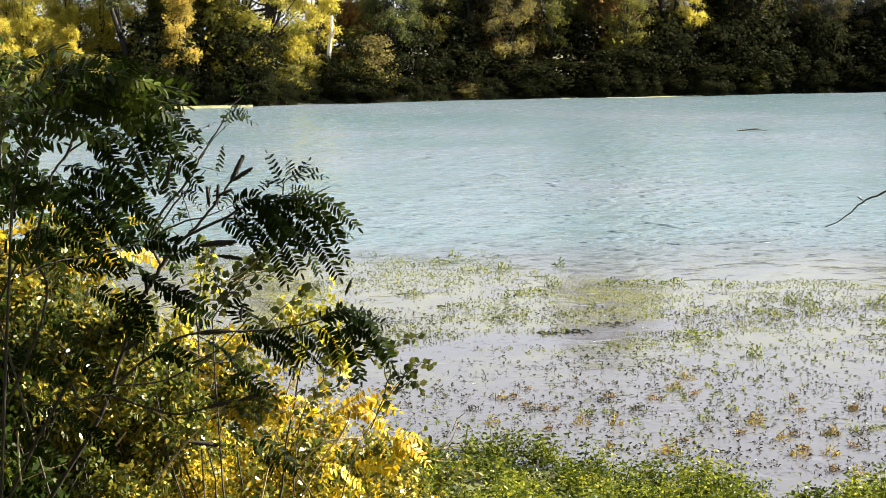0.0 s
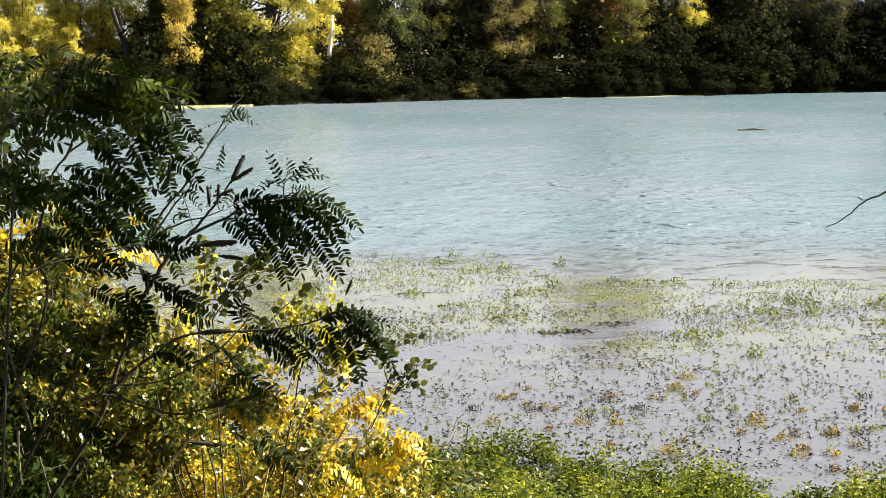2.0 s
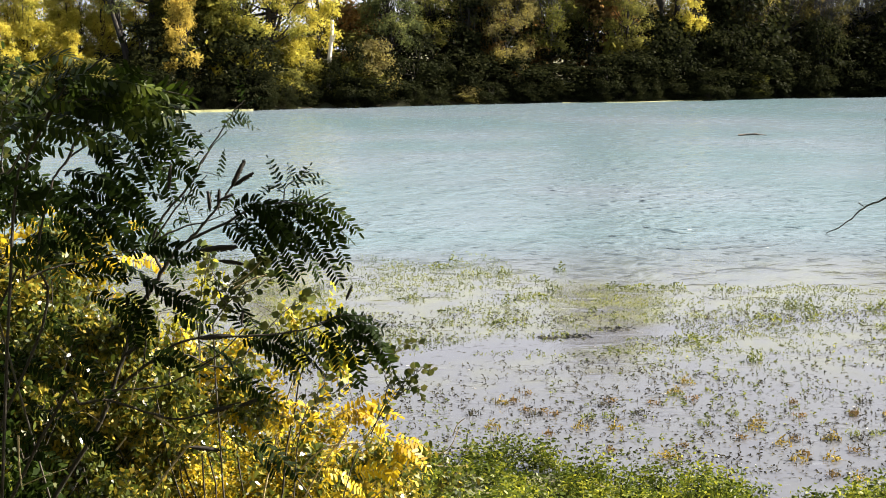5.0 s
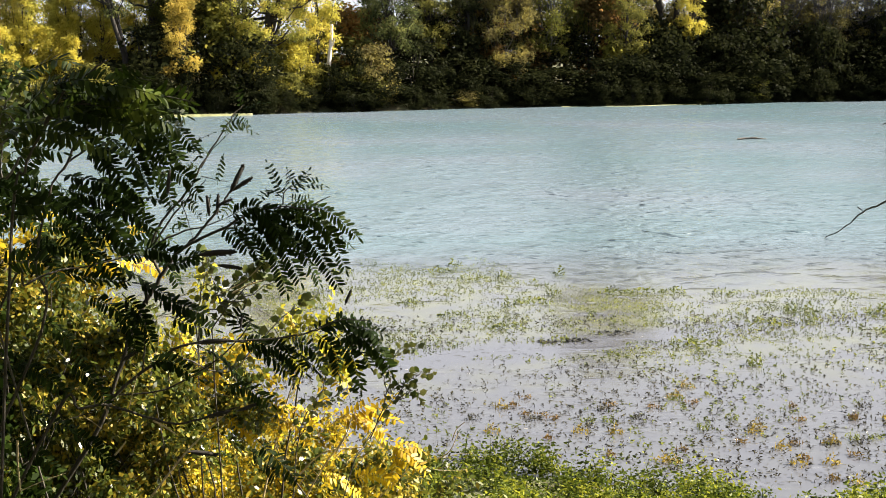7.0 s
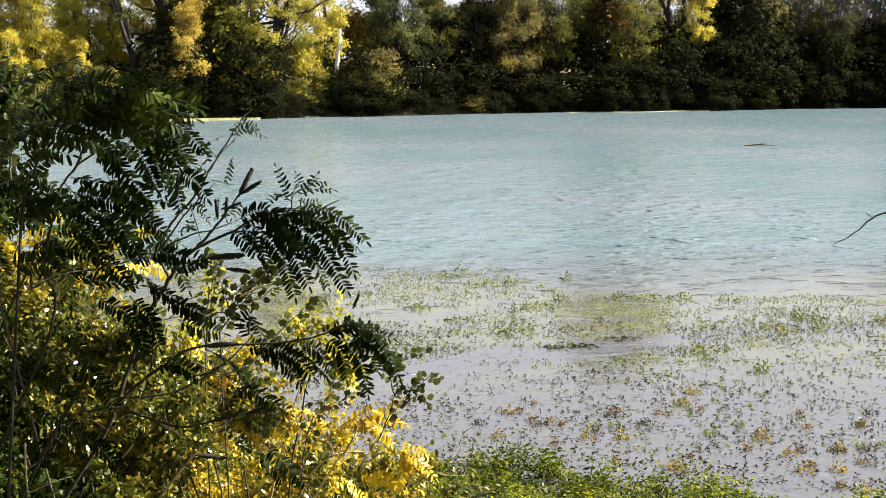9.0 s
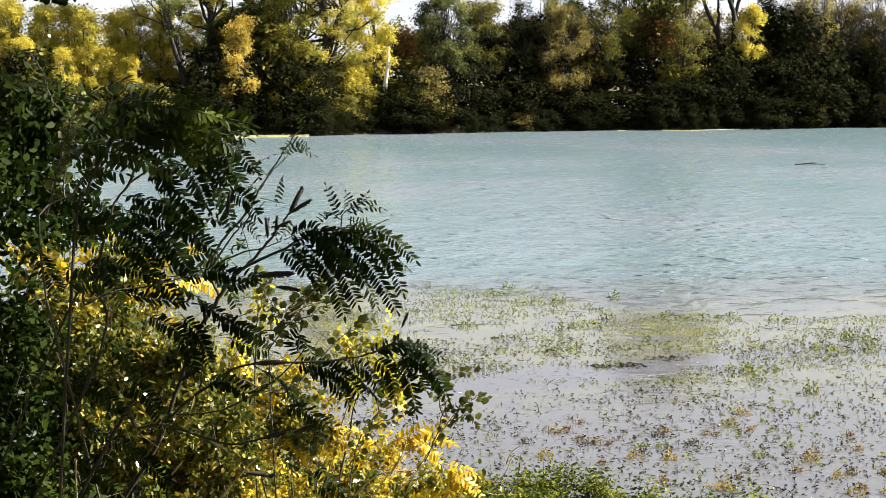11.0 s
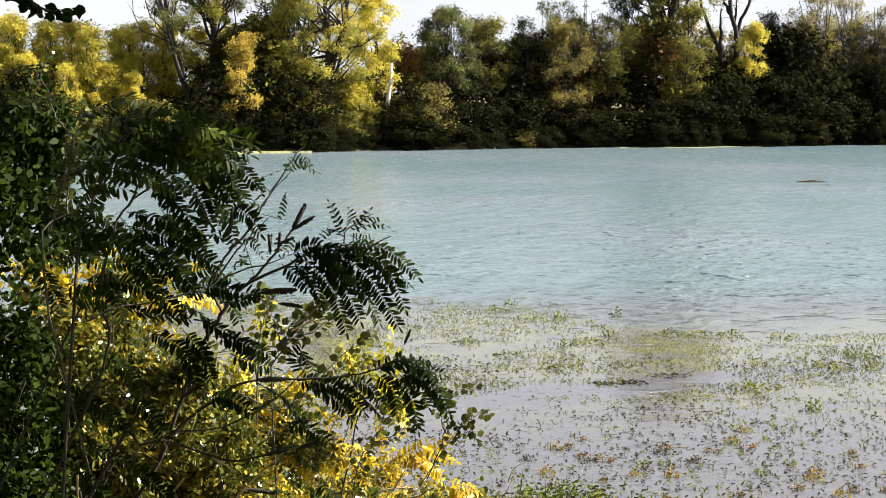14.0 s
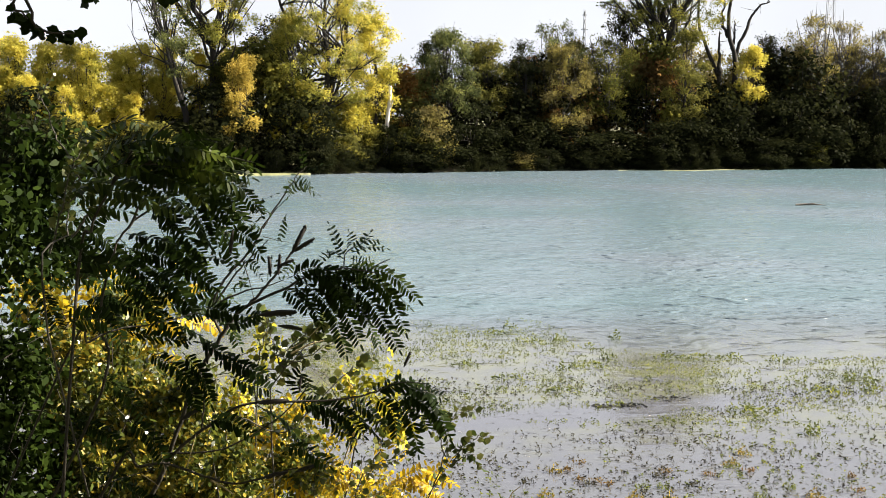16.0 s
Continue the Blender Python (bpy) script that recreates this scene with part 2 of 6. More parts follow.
def water_material():
    """Silty turquoise river: ripples in the open stream, nearly still among the weeds, with drowned algae under the film."""
    m, nt, p = base_material("river_water")
    tc = nt.nodes.new("ShaderNodeTexCoord").outputs["Object"]
    sep = nt.nodes.new("ShaderNodeSeparateXYZ")
    nt.links.new(tc, sep.inputs[0])
    y = sep.outputs["Y"]
    wob = math_node(nt, "MULTIPLY", math_node(nt, "SUBTRACT", noise_node(nt, 0.16, 3), 0.5), 9.0)
    edge = nt.nodes.new("ShaderNodeMapRange")        # 0 among the weeds, 1 in the stream
    edge.interpolation_type = "SMOOTHSTEP"
    edge.inputs["From Min"].default_value, edge.inputs["From Max"].default_value = 33.0, 41.0
    nt.links.new(math_node(nt, "ADD", y, wob), edge.inputs["Value"])
    open_water = edge.outputs["Result"]
    hue = nt.nodes.new("ShaderNodeMapRange")         # the stream's turquoise sets in farther out
    hue.interpolation_type = "SMOOTHSTEP"
    hue.inputs["From Min"].default_value, hue.inputs["From Max"].default_value = 33.0, 45.0
    nt.links.new(math_node(nt, "ADD", y, wob), hue.inputs["Value"])
    # algae below the surface
    al = nt.nodes.new("ShaderNodeMapRange")
    al.inputs["From Min"].default_value, al.inputs["From Max"].default_value = 0.40, 0.68
    nt.links.new(noise_node(nt, 1.3, 8, None, 0.75), al.inputs["Value"])
    outer = nt.nodes.new("ShaderNodeMapRange")
    outer.inputs["From Min"].default_value, outer.inputs["From Max"].default_value = 23.0, 30.0
    outer.inputs["To Min"].default_value = 0.12
    nt.links.new(math_node(nt, "ADD", y, wob), outer.inputs["Value"])
    lane = nt.nodes.new("ShaderNodeMapRange")        # the open channel through the beds is clear of it
    lane.interpolation_type = "SMOOTHSTEP"
    lane.inputs["From Min"].default_value, lane.inputs["From Max"].default_value = 0.4, 1.3
    nt.links.new(math_node(nt, "ABSOLUTE", math_node(nt, "SUBTRACT", math_node(nt, "SUBTRACT", y, math_node(nt, "MULTIPLY", sep.outputs["X"], 0.45)), 26.7), 0.0), lane.inputs["Value"])
    algae = math_node(nt, "MULTIPLY", math_node(nt, "MULTIPLY", al.outputs["Result"], math_node(nt, "MULTIPLY", lane.outputs["Result"], outer.outputs["Result"])), math_node(nt, "SUBTRACT", 1.0, open_water))
    c1 = nt.nodes.new("ShaderNodeMix")
    c1.data_type = "RGBA"
    c1.inputs["A"].default_value, c1.inputs["B"].default_value = (0.090, 0.094, 0.116, 1), (0.145, 0.153, 0.078, 1)
    nt.links.new(algae, c1.inputs["Factor"])
    c2 = nt.nodes.new("ShaderNodeMix")
    c2.data_type = "RGBA"
    deep = ramp_node(nt, [(0.094, 0.148, 0.174), (0.112, 0.158, 0.192), (0.132, 0.168, 0.210)], 0.36, 0.64)
    nt.links.new(noise_node(nt, 0.05, 3), deep.inputs["Fac"])
    nt.links.new(c1.outputs["Result"], c2.inputs["A"])
    nt.links.new(deep.outputs["Color"], c2.inputs["B"])
    nt.links.new(hue.outputs["Result"], c2.inputs["Factor"])
    nt.links.new(c2.outputs["Result"], p.inputs["Base Color"])
    p.inputs["IOR"].default_value = 1.33
    calm = nt.nodes.new("ShaderNodeMapRange")        # a mirror among the weeds, wind-roughened in the stream
    calm.inputs["To Min"].default_value, calm.inputs["To Max"].default_value = 0.07, 0.23
    nt.links.new(open_water, calm.inputs["Value"])
    nt.links.new(calm.outputs["Result"], p.inputs["Roughness"])
    mp = nt.nodes.new("ShaderNodeMapping")
    mp.inputs["Scale"].default_value = (1.25, 0.85, 1.0)
    mp.inputs["Rotation"].default_value = (0, 0, radians(-14))
    nt.links.new(tc, mp.inputs["Vector"])
    warp = nt.nodes.new("ShaderNodeVectorMath")
    warp.operation = "MULTIPLY_ADD"
    swirl = nt.nodes.new("ShaderNodeTexNoise")
    swirl.inputs["Scale"].default_value = 0.35
    nt.links.new(tc, swirl.inputs["Vector"])
    nt.links.new(swirl.outputs["Color"], warp.inputs[0])
    warp.inputs[1].default_value = (1.6, 1.6, 0)
    nt.links.new(mp.outputs[0], warp.inputs[2])
    w1 = noise_node(nt, 0.8, 2.0, warp.outputs[0])
    w2 = noise_node(nt, 2.4, 3.0, warp.outputs[0], 0.6)
    mc = nt.nodes.new("ShaderNodeMapping")           # scattered short wavelets
    mc.inputs["Scale"].default_value = (0.9, 1.5, 1.0)
    mc.inputs["Rotation"].default_value = (0, 0, radians(-14))
    nt.links.new(tc, mc.inputs["Vector"])
    crest = nt.nodes.new("ShaderNodeMapRange")
    crest.inputs["From Min"].default_value, crest.inputs["From Max"].default_value = 0.58, 0.78
    crest.inputs["To Min"].default_value, crest.inputs["To Max"].default_value = 0.0, 0.20
    nt.links.new(noise_node(nt, 1.1, 2.0, mc.outputs[0]), crest.inputs["Value"])
    gust = nt.nodes.new("ShaderNodeMapRange")
    gust.inputs["From Min"].default_value, gust.inputs["From Max"].default_value = 0.35, 0.65
    gust.inputs["To Min"].default_value, gust.inputs["To Max"].default_value = 0.3, 1.35
    nt.links.new(noise_node(nt, 0.07, 3, mp.outputs[0]), gust.inputs["Value"])
    steep = nt.nodes.new("ShaderNodeMapRange")       # short steep ripples where the stream meets the beds
    steep.inputs["From Min"].default_value, steep.inputs["From Max"].default_value = 37.0, 75.0
    steep.inputs["To Min"].default_value, steep.inputs["To Max"].default_value = 0.85, 0.72
    nt.links.new(y, steep.inputs["Value"])
    h = math_node(nt, "ADD", math_node(nt, "MULTIPLY", w1, 0.15), math_node(nt, "ADD", math_node(nt, "MULTIPLY", w2, 0.06), crest.outputs["Result"]))
    amount = math_node(nt, "ADD", math_node(nt, "MULTIPLY", math_node(nt, "MULTIPLY", open_water, gust.outputs["Result"]), steep.outputs["Result"]), 0.05)
    b = nt.nodes.new("ShaderNodeBump")
    b.inputs["Distance"].default_value = 1.0
    b.inputs["Strength"].default_value = 1.0
    nt.links.new(math_node(nt, "MULTIPLY", h, amount), b.inputs["Height"])
    nt.links.new(b.outputs[0], p.inputs["Normal"])
    return m


EARTH, MUD, WATER = ground_material(), mud_material(), water_material()

# ---------------------------------------------------------------- mesh helpers
rng = np.random.default_rng(7)


def fast_mesh(name, verts, faces, mat, smooth=False):
    """faces: list of integer arrays (n, k), each with its own k."""
    me = bpy.data.meshes.new(name)
    verts = np.asarray(verts, np.float32)
    faces = [faces] if isinstance(faces, np.ndarray) else faces
    faces = [np.asarray(f, np.int32) for f in faces if len(f)]
    loops = np.concatenate([f.ravel() for f in faces])
    totals = np.concatenate([np.full(len(f), f.shape[1], np.int32) for f in faces])
    starts = np.concatenate([[0], np.cumsum(totals)[:-1]]).astype(np.int32)
    me.vertices.add(len(verts))
    me.vertices.foreach_set("co", verts.ravel())
    me.loops.add(len(loops))
    me.loops.foreach_set("vertex_index", loops)
    me.polygons.add(len(totals))
    me.polygons.foreach_set("loop_start", starts)
    if smooth:
        me.polygons.foreach_set("use_smooth", np.ones(len(totals), bool))
    me.update(calc_edges=True)
    me.validate()
    me.materials.append(mat)
    return me


def part(name, me, parent, label=""):
    ob = new(name, me)
    ob.parent = parent
    return tagged(ob, label)


def thing(name, at, label, category, group="", kind=""):
    ob = new(name)
    ob.location = at
    return tagged(ob, label, category, group, kind)


def unit(v):
    return v / np.maximum(np.linalg.norm(v, axis=-1, keepdims=True), 1e-9)


def blades(base, along, length, width, offset=0, droop=0.0, face=None):
    """Pointed leaves: one folded kite each. Returns verts and quads."""
    n = len(base)
    along = unit(along)
    side = unit(np.cross(along, rng.normal(size=(n, 3)) if face is None else face))
    nrm = np.cross(along, side)
    L, W = np.reshape(length, (-1, 1)) * np.ones((n, 1)), np.reshape(width, (-1, 1)) * np.ones((n, 1))
    mid = base + along * L * 0.45
    tip = base + along * L + nrm * L * 0.12 - np.array([0, 0, 1]) * L * droop
    v = np.stack([base, mid + side * W / 2 + nrm * W * 0.12, tip, mid - side * W / 2 + nrm * W * 0.12], 1).reshape(-1, 3)
    f = np.arange(n * 4).reshape(-1, 4) + offset
    return v, f


def ovals(base, along, length, width, droop=0.0):
    """Oval leaves with a point, slightly cupped: six corners each. Returns verts and faces."""
    n = len(base)
    along = unit(along)
    side = unit(np.cross(along, rng.normal(size=(n, 3))))
    nrm = np.cross(along, side)
    L, W = np.reshape(length, (-1, 1)) * np.ones((n, 1)), np.reshape(width, (-1, 1)) * np.ones((n, 1))
    down = np.array([0, 0, 1]) * L * droop
    a, b = base + along * L * 0.28, base + along * L * 0.66 - down * 0.5
    tip = base + along * L + nrm * L * 0.10 - down
    v = np.stack([base, a + side * W * 0.48 + nrm * W * 0.14, b + side * W * 0.42 + nrm * W * 0.16, tip, b - side * W * 0.42 + nrm * W * 0.16, a - side * W * 0.48 + nrm * W * 0.14], 1).reshape(-1, 3)
    return v, np.arange(n * 6).reshape(-1, 6)


def tube(points, radii, sides=5):
    pts, radii = np.asarray(points, float), np.asarray(radii, float)
    tang = unit(np.gradient(pts, axis=0))
    ref = np.array([0.31, 0.17, 0.93]) if abs(tang[:, 2]).mean() < 0.8 else np.array([0.93, 0.31, 0.17])
    a = unit(np.cross(tang, ref))
    b = np.cross(tang, a)
    th = np.arange(sides) * 2 * np.pi / sides
    v = pts[:, None] + radii[:, None, None] * (np.cos(th)[None, :, None] * a[:, None] + np.sin(th)[None, :, None] * b[:, None])
    k = len(pts)
    i = np.arange(k - 1)[:, None] * sides + np.arange(sides)[None]
    j = np.arange(k - 1)[:, None] * sides + (np.arange(sides)[None] + 1) % sides
    f = np.stack([i, j, j + sides, i + sides], -1).reshape(-1, 4)
    return v.reshape(-1, 3), f


def join(pieces):
    vs, fs, o = [], [], 0
    for v, f in pieces:
        vs.append(v)
        fs.append(f + o)
        o += len(v)
    return np.concatenate(vs), [np.concatenate(fs)]


def curve_points(ctrl, n):
    """Smooth line through the control points."""
    c = np.asarray(ctrl, float)
    c = np.vstack([2 * c[0] - c[1], c, 2 * c[-1] - c[-2]])
    out = []
    for s in np.linspace(0, len(c) - 3 - 1e-6, n):
        i, u = int(s), s - int(s)
        p0, p1, p2, p3 = c[i:i + 4]
        out.append(0.5 * (2 * p1 + (p2 - p0) * u + (2 * p0 - 5 * p1 + 4 * p2 - p3) * u**2 + (3 * p1 - p0 - 3 * p2 + p3) * u**3))
    return np.array(out)


# ---------------------------------------------------------------- ground and water
def far_shore(x):
    return 147.0 + 40 * np.tanh(np.asarray(x, float) * 0.38 / 40) + 0.8 * np.sin(np.asarray(x) * 0.21) + 0.5 * np.sin(np.asarray(x) * 0.53 + 1) - 5.0 / (1 + np.exp((np.asarray(x, float) + 15) / 2.5))


def near_shore(x):
    x = np.asarray(x, float)
    return 18.3 - 1.9 * np.tanh((x - 2.0) * 0.25) + 0.25 * np.sin(x * 1.3)


def height(x, y):
    x, y = np.broadcast_arrays(np.asarray(x, float), np.asarray(y, float))
    ns, fs = near_shore(x), far_shore(x)
    k = y / ns
    bank = np.interp(k, [-3, 0, 0.2, 0.36, 0.62, 0.88, 1.0, 1.4, 3.0], [4.1, 3.95, 3.35, 2.45, 1.05, 0.22, 0.0, -0.35, -2.0])
    far = np.interp(y - fs, [-30, -6, -1.0, 0.0, 1.5, 7, 25, 200], [-2.0, -0.9, -0.12, 0.03, 0.5, 1.7, 2.4, 2.6])
    return np.where(y < 70, bank, far)


def axis(parts):
    return np.unique(np.concatenate([np.linspace(a, b, n) for a, b, n in parts]))


gx = axis([(-2500, -150, 12), (-150, -40, 23), (-40, 60, 81), (60, 150, 19), (150, 2500, 12)])
gy = axis([(-200, -10, 8), (-10, 30, 81), (30, 125, 20), (125, 200, 76), (200, 3500, 14)])
X, Y = np.meshgrid(gx, gy)
Z = height(X, Y)
nx = len(gx)
ii = (np.arange(len(gy) - 1)[:, None] * nx + np.arange(nx - 1)[None]).ravel()
ground = new("ground", fast_mesh("ground", np.stack([X, Y, Z], -1).reshape(-1, 3), [np.stack([ii, ii + 1, ii + nx + 1, ii + nx], -1)], EARTH, True))
tagged(ground, "river banks of dark earth with thin grass", "ground", kind="structure")
water = new("water", fast_mesh("water", [(-2500, 8, 0), (2500, 8, 0), (2500, 260, 0), (-2500, 260, 0)], [[(0, 1, 2, 3)]], WATER))
tagged(water, "rippled pale turquoise river, still and grey among the weeds", "river", kind="structure")


def silt_bar(x0, x1, off, width, z):
    n = 40
    xs = np.linspace(x0, x1, n)
    w = width * np.sin(np.linspace(0.02, np.pi - 0.02, n)) ** 0.6 * (1 + 0.25 * np.sin(xs * 2.1))
    c = far_shore(xs) - off + 0.3 * np.sin(xs * 0.9)
    rows = [np.stack([xs, c + w * s, np.full(n, z * (1 - s * s) - 0.05 * abs(s))], -1) for s in (-1, -0.5, 0, 0.5, 1)]
    v = np.concatenate(rows)
    i = (np.arange(4)[:, None] * n + np.arange(n - 1)[None]).ravel()
    ob = new("silt_bar", fast_mesh("silt_bar", v, [np.stack([i, i + 1, i + n + 1, i + n], -1)], MUD, True))
    tagged(ob, "low pale bar of silt and algae at the water's edge", "mud bank", "silt bars", "structure")


silt_bar(12.0, 27.0, 1.6, 0.22, 0.06)
silt_bar(-29.0, -17.0, 1.9, 0.8, 0.2)


# ---------------------------------------------------------------- trees of the far bank
def crown_lobes(h, rad, base, n, lobe, rr, top=0.55):
    s = rr.uniform(0, 1, n) ** 0.85
    ang = rr.uniform(0, 2 * np.pi, n)
    prof = np.sin(np.pi * np.clip(0.16 + 0.80 * s, 0, 1)) ** top
    r = rad * prof * np.sqrt(rr.uniform(0.05, 1.0, n)) * 0.9
    c = np.stack([r * np.cos(ang), r * np.sin(ang), base + (h - base - lobe * 0.6) * s], -1)
    return c, lobe * rr.uniform(0.45, 1.35, n)


def crown_leaves(c, r, per, size, rr, flat=0.75, hang=0.0):
    """Leaves in small flat sprays set over the lobes, each spray with its own tilt."""
    k = np.maximum(1, (per / 11 * (r / r.mean()) ** 2).astype(int))
    lobe = np.repeat(np.arange(len(c)), k)
    d = unit(rr.normal(size=(len(lobe), 3)) + np.array([0, 0, 0.3]))
    at = c[lobe] + d * (r[lobe] * abs(rr.normal(0.72, 0.30, len(lobe))))[:, None] * np.array([1, 1, flat])
    tilt = unit(d * 0.7 + rr.normal(size=d.shape) * 0.45 + np.array([0, 0, 0.55]))
    wide = size * rr.uniform(0.9, 2.2, len(lobe))
    idx = np.repeat(np.arange(len(lobe)), rr.integers(7, 16, len(lobe)))
    face = unit(tilt[idx] + rr.normal(size=(len(idx), 3)) * 0.38)
    out = unit(np.cross(face, rr.normal(size=(len(idx), 3))))
    pos = at[idx] + out * (wide[idx] * rr.uniform(0, 1, len(idx)) ** 0.6)[:, None] + rr.normal(size=out.shape) * size * 0.35
    L = size * rr.uniform(0.5, 1.3, len(idx))
    return blades(pos, unit(out + np.array([0, 0, -hang])), L, L * rr.uniform(0.5, 0.85, len(idx)), face=face)


def tree_meshes(h, rad, base, lobes, lobe, per, size, leaf, bark, trunk, seed, lean=(0.0, 0.0), forks=1, twigs=0, hang=0.0, flat=0.75, bare_top=0.0, split=0.0, limb_every=1, limb_parts=False):
    rr = np.random.default_rng(seed)
    c, r = crown_lobes(h, rad, base, lobes, lobe, rr)
    lean = np.array([*lean, 0.0])
    c = c + lean * (c[:, 2:3] / h) ** 1.3 * h
    pieces = []
    limbs = []
    tops = []
    for k in range(forks):
        tip = np.array([rr.normal() * rad * 0.22 * (forks > 1), rr.normal() * rad * 0.2, h * rr.uniform(0.86, 0.97)]) + lean * h
        if forks > 1:
            tip[:2] += np.array([math.cos(k * 2 * math.pi / forks + seed), math.sin(k * 2 * math.pi / forks + seed)]) * rad * (0.38 if split == 0 else 0.8)
        zs = np.linspace(0, 1, 9)
        go = np.clip((zs - split) / (1 - split), 0, 1) ** (1.35 if split == 0 else 0.85)
        p = np.stack([go * tip[0], go * tip[1], zs * tip[2]], -1)
        p[1:-1, :2] += np.cumsum(rr.normal(size=(7, 2)) * trunk * (0.6 if split == 0 else 1.3), 0) * (np.sin(zs[1:-1] * np.pi) * (zs[1:-1] > split))[:, None]
        p[0, 2] = -0.4
        pieces.append(tube(p, trunk * (1.15 - 0.25 * (forks > 1)) * (1 - zs * 0.88), 7))
        tops.append(p)
    for i in range(0, len(c), limb_every):
        p = tops[(i // limb_every) % forks]
        k = int(np.clip(np.searchsorted(p[:, 2], c[i, 2] * rr.uniform(0.45, 0.75)), 1, 7))
        a = p[k]
        span = np.linalg.norm(c[i] - a)
        mid = a * 0.45 + c[i] * 0.55 + np.array([0, 0, -0.10]) * span + rr.normal(size=3) * 0.07 * span
        line = curve_points([a, mid, c[i] + (c[i] - mid) * 0.3], 6)
        line[1:5] += rr.normal(size=(4, 3)) * 0.02 * span
        r0 = trunk * (1 - k / 9 * 0.85) * rr.uniform(0.25, 0.45)
        limb = [tube(line, r0 * np.linspace(1, 0.15, 6) + 0.008, 4)]
        for _ in range(twigs):
            q = line[rr.integers(2, 5)]
            e = q + unit(rr.normal(size=3) + np.array([0, 0, 0.9])) * r[i] * rr.uniform(0.8, 1.9)
            limb.append(tube([q, (q + e) / 2 + rr.normal(size=3) * 0.08, e], [0.035, 0.022, 0.010], 3))
        if limb_parts:
            limbs.append(fast_mesh("limb", *join(limb), bark, True))
        else:
            pieces += limb
    v, f = join(pieces)
    wood = fast_mesh("trunk", v, f, bark, True)
    if bare_top:
        keep = rr.uniform(0, 1, len(c)) > bare_top * (c[:, 2] / h)
        c, r = c[keep], r[keep]
    v, f = crown_leaves(c, r, per * 1.35, size * 1.04, rr, flat, hang)
    return wood, fast_mesh("crown", v, [f], leaf), *limbs


def plant_tree(name, label, category, x, off, meshes, group="trees of the far bank", turn=0.0, scale=1.0, dz=0.0):
    y = float(far_shore(x)) + off
    t = thing(name, (x, y, float(height(x, y)) + dz), label, category, group)
    t.rotation_euler = (0, 0, turn)
    t.scale = (scale, scale, scale)
    part("trunk", meshes[0], t)
    part("crown", meshes[1], t)
    for limb in meshes[2:]:
        part("limb", limb, t)
    return t


def shared_tree(name, label, category, spots, meshes, group, uneven=0.0):
    """One tree and its copies: spots are x, distance behind the shore, turn, scale. uneven: how far the copies differ in build."""
    first = plant_tree(name, label, category, spots[0][0], spots[0][1], meshes, group, spots[0][2], spots[0][3])
    s0 = spots[0][3]
    ru = random.Random(len(spots))
    for x, off, turn, s in spots[1:]:
        y = float(far_shore(x)) + off
        build = Matrix.Diagonal((1 + ru.uniform(-0.3, 1) * uneven, 1 + ru.uniform(-0.3, 0.6) * uneven, 1 + ru.uniform(-0.5, 0.5) * uneven, 1))
        copy_thing(first, Matrix.Translation((x, y, float(height(x, y)))) @ build @ Matrix.Rotation(turn, 4, "Z") @ Matrix.Scale(s / s0, 4))


# golden row at the upstream end
golden = tree_meshes(11.8, 2.3, 1.6, 48, 0.85, 210, 0.22, GOLD, BARK, 0.16, 11)
shared_tree("golden_poplar", "young poplar with golden yellow autumn leaves", "tree",
            [(-53, 8, 0.3, 0.86), (-49.5, 10, 2.0, 0.82), (-46.5, 8, 4.0, 0.88), (-43.5, 7, 1.1, 0.87), (-40.5, 8, 3.0, 0.84), (-36.8, 6, 5.0, 0.84),
             (-34.2, 8, 2.6, 0.81), (-31.5, 9, 0.7, 0.8),
             (-51, 5, 0.9, 0.67), (-47.5, 4.5, 3.3, 0.63), (-44.5, 4.2, 5.1, 0.6), (-41.6, 4.5, 2.2, 0.66), (-38.4, 4.0, 0.2, 0.59), (-33.0, 4.6, 1.9, 0.52), (-39.0, 10, 4.4, 0.88), (-29.0, 12, 0.4, 0.84), (-31.8, 14, 3.4, 0.88), (-26.4, 13, 2.0, 0.84), (-33.6, 10, 1.0, 0.88), (-35.6, 11, 2.0, 0.82), (-45.0, 11, 2.4, 0.92), (-41.8, 11.5, 0.8, 0.88)], golden, "golden poplars")
# leaning thin tree, tall ivy-clad poplar and the great golden one
plant_tree("leaning_willow", "leaning half-bare willow with thin olive leaves", "tree", -28.2, 5,
           tree_meshes(19, 3.4, 8.0, 58, 0.75, 130, 0.17, GREYGREEN, BARK, 0.34, 21, (-0.22, 0.0), 2, 3, limb_every=2, limb_parts=True))
plant_tree("tall_poplar", "tall open poplar with dark forking limbs and yellowing leaves", "tree", -26.8, 8,
           tree_meshes(23, 5.6, 8.5, 140, 0.72, 150, 0.18, GOLDGREEN, BARK, 0.55, 22, (0.01, 0.0), 3, 1, split=0.5, limb_every=4, limb_parts=True))
plant_tree("ivy_column", "dense green ivy round a poplar trunk", "ivy", -25.6, 7.2,
           tree_meshes(10.0, 2.2, 3.0, 28, 0.9, 200, 0.2, OLIVE, BARK, 0.2, 23))
plant_tree("tan_elm", "slim elm with tan and gold autumn leaves", "tree", -23.6, 1.6,
           tree_meshes(10.8, 2.0, 1.8, 44, 0.75, 250, 0.17, TAN, BARK, 0.14, 24, hang=0.3))
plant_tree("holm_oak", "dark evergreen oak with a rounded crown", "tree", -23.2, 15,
           tree_meshes(13.2, 3.4, 3.0, 50, 1.1, 260, 0.2, SHADEGREEN, BARK, 0.25, 25))
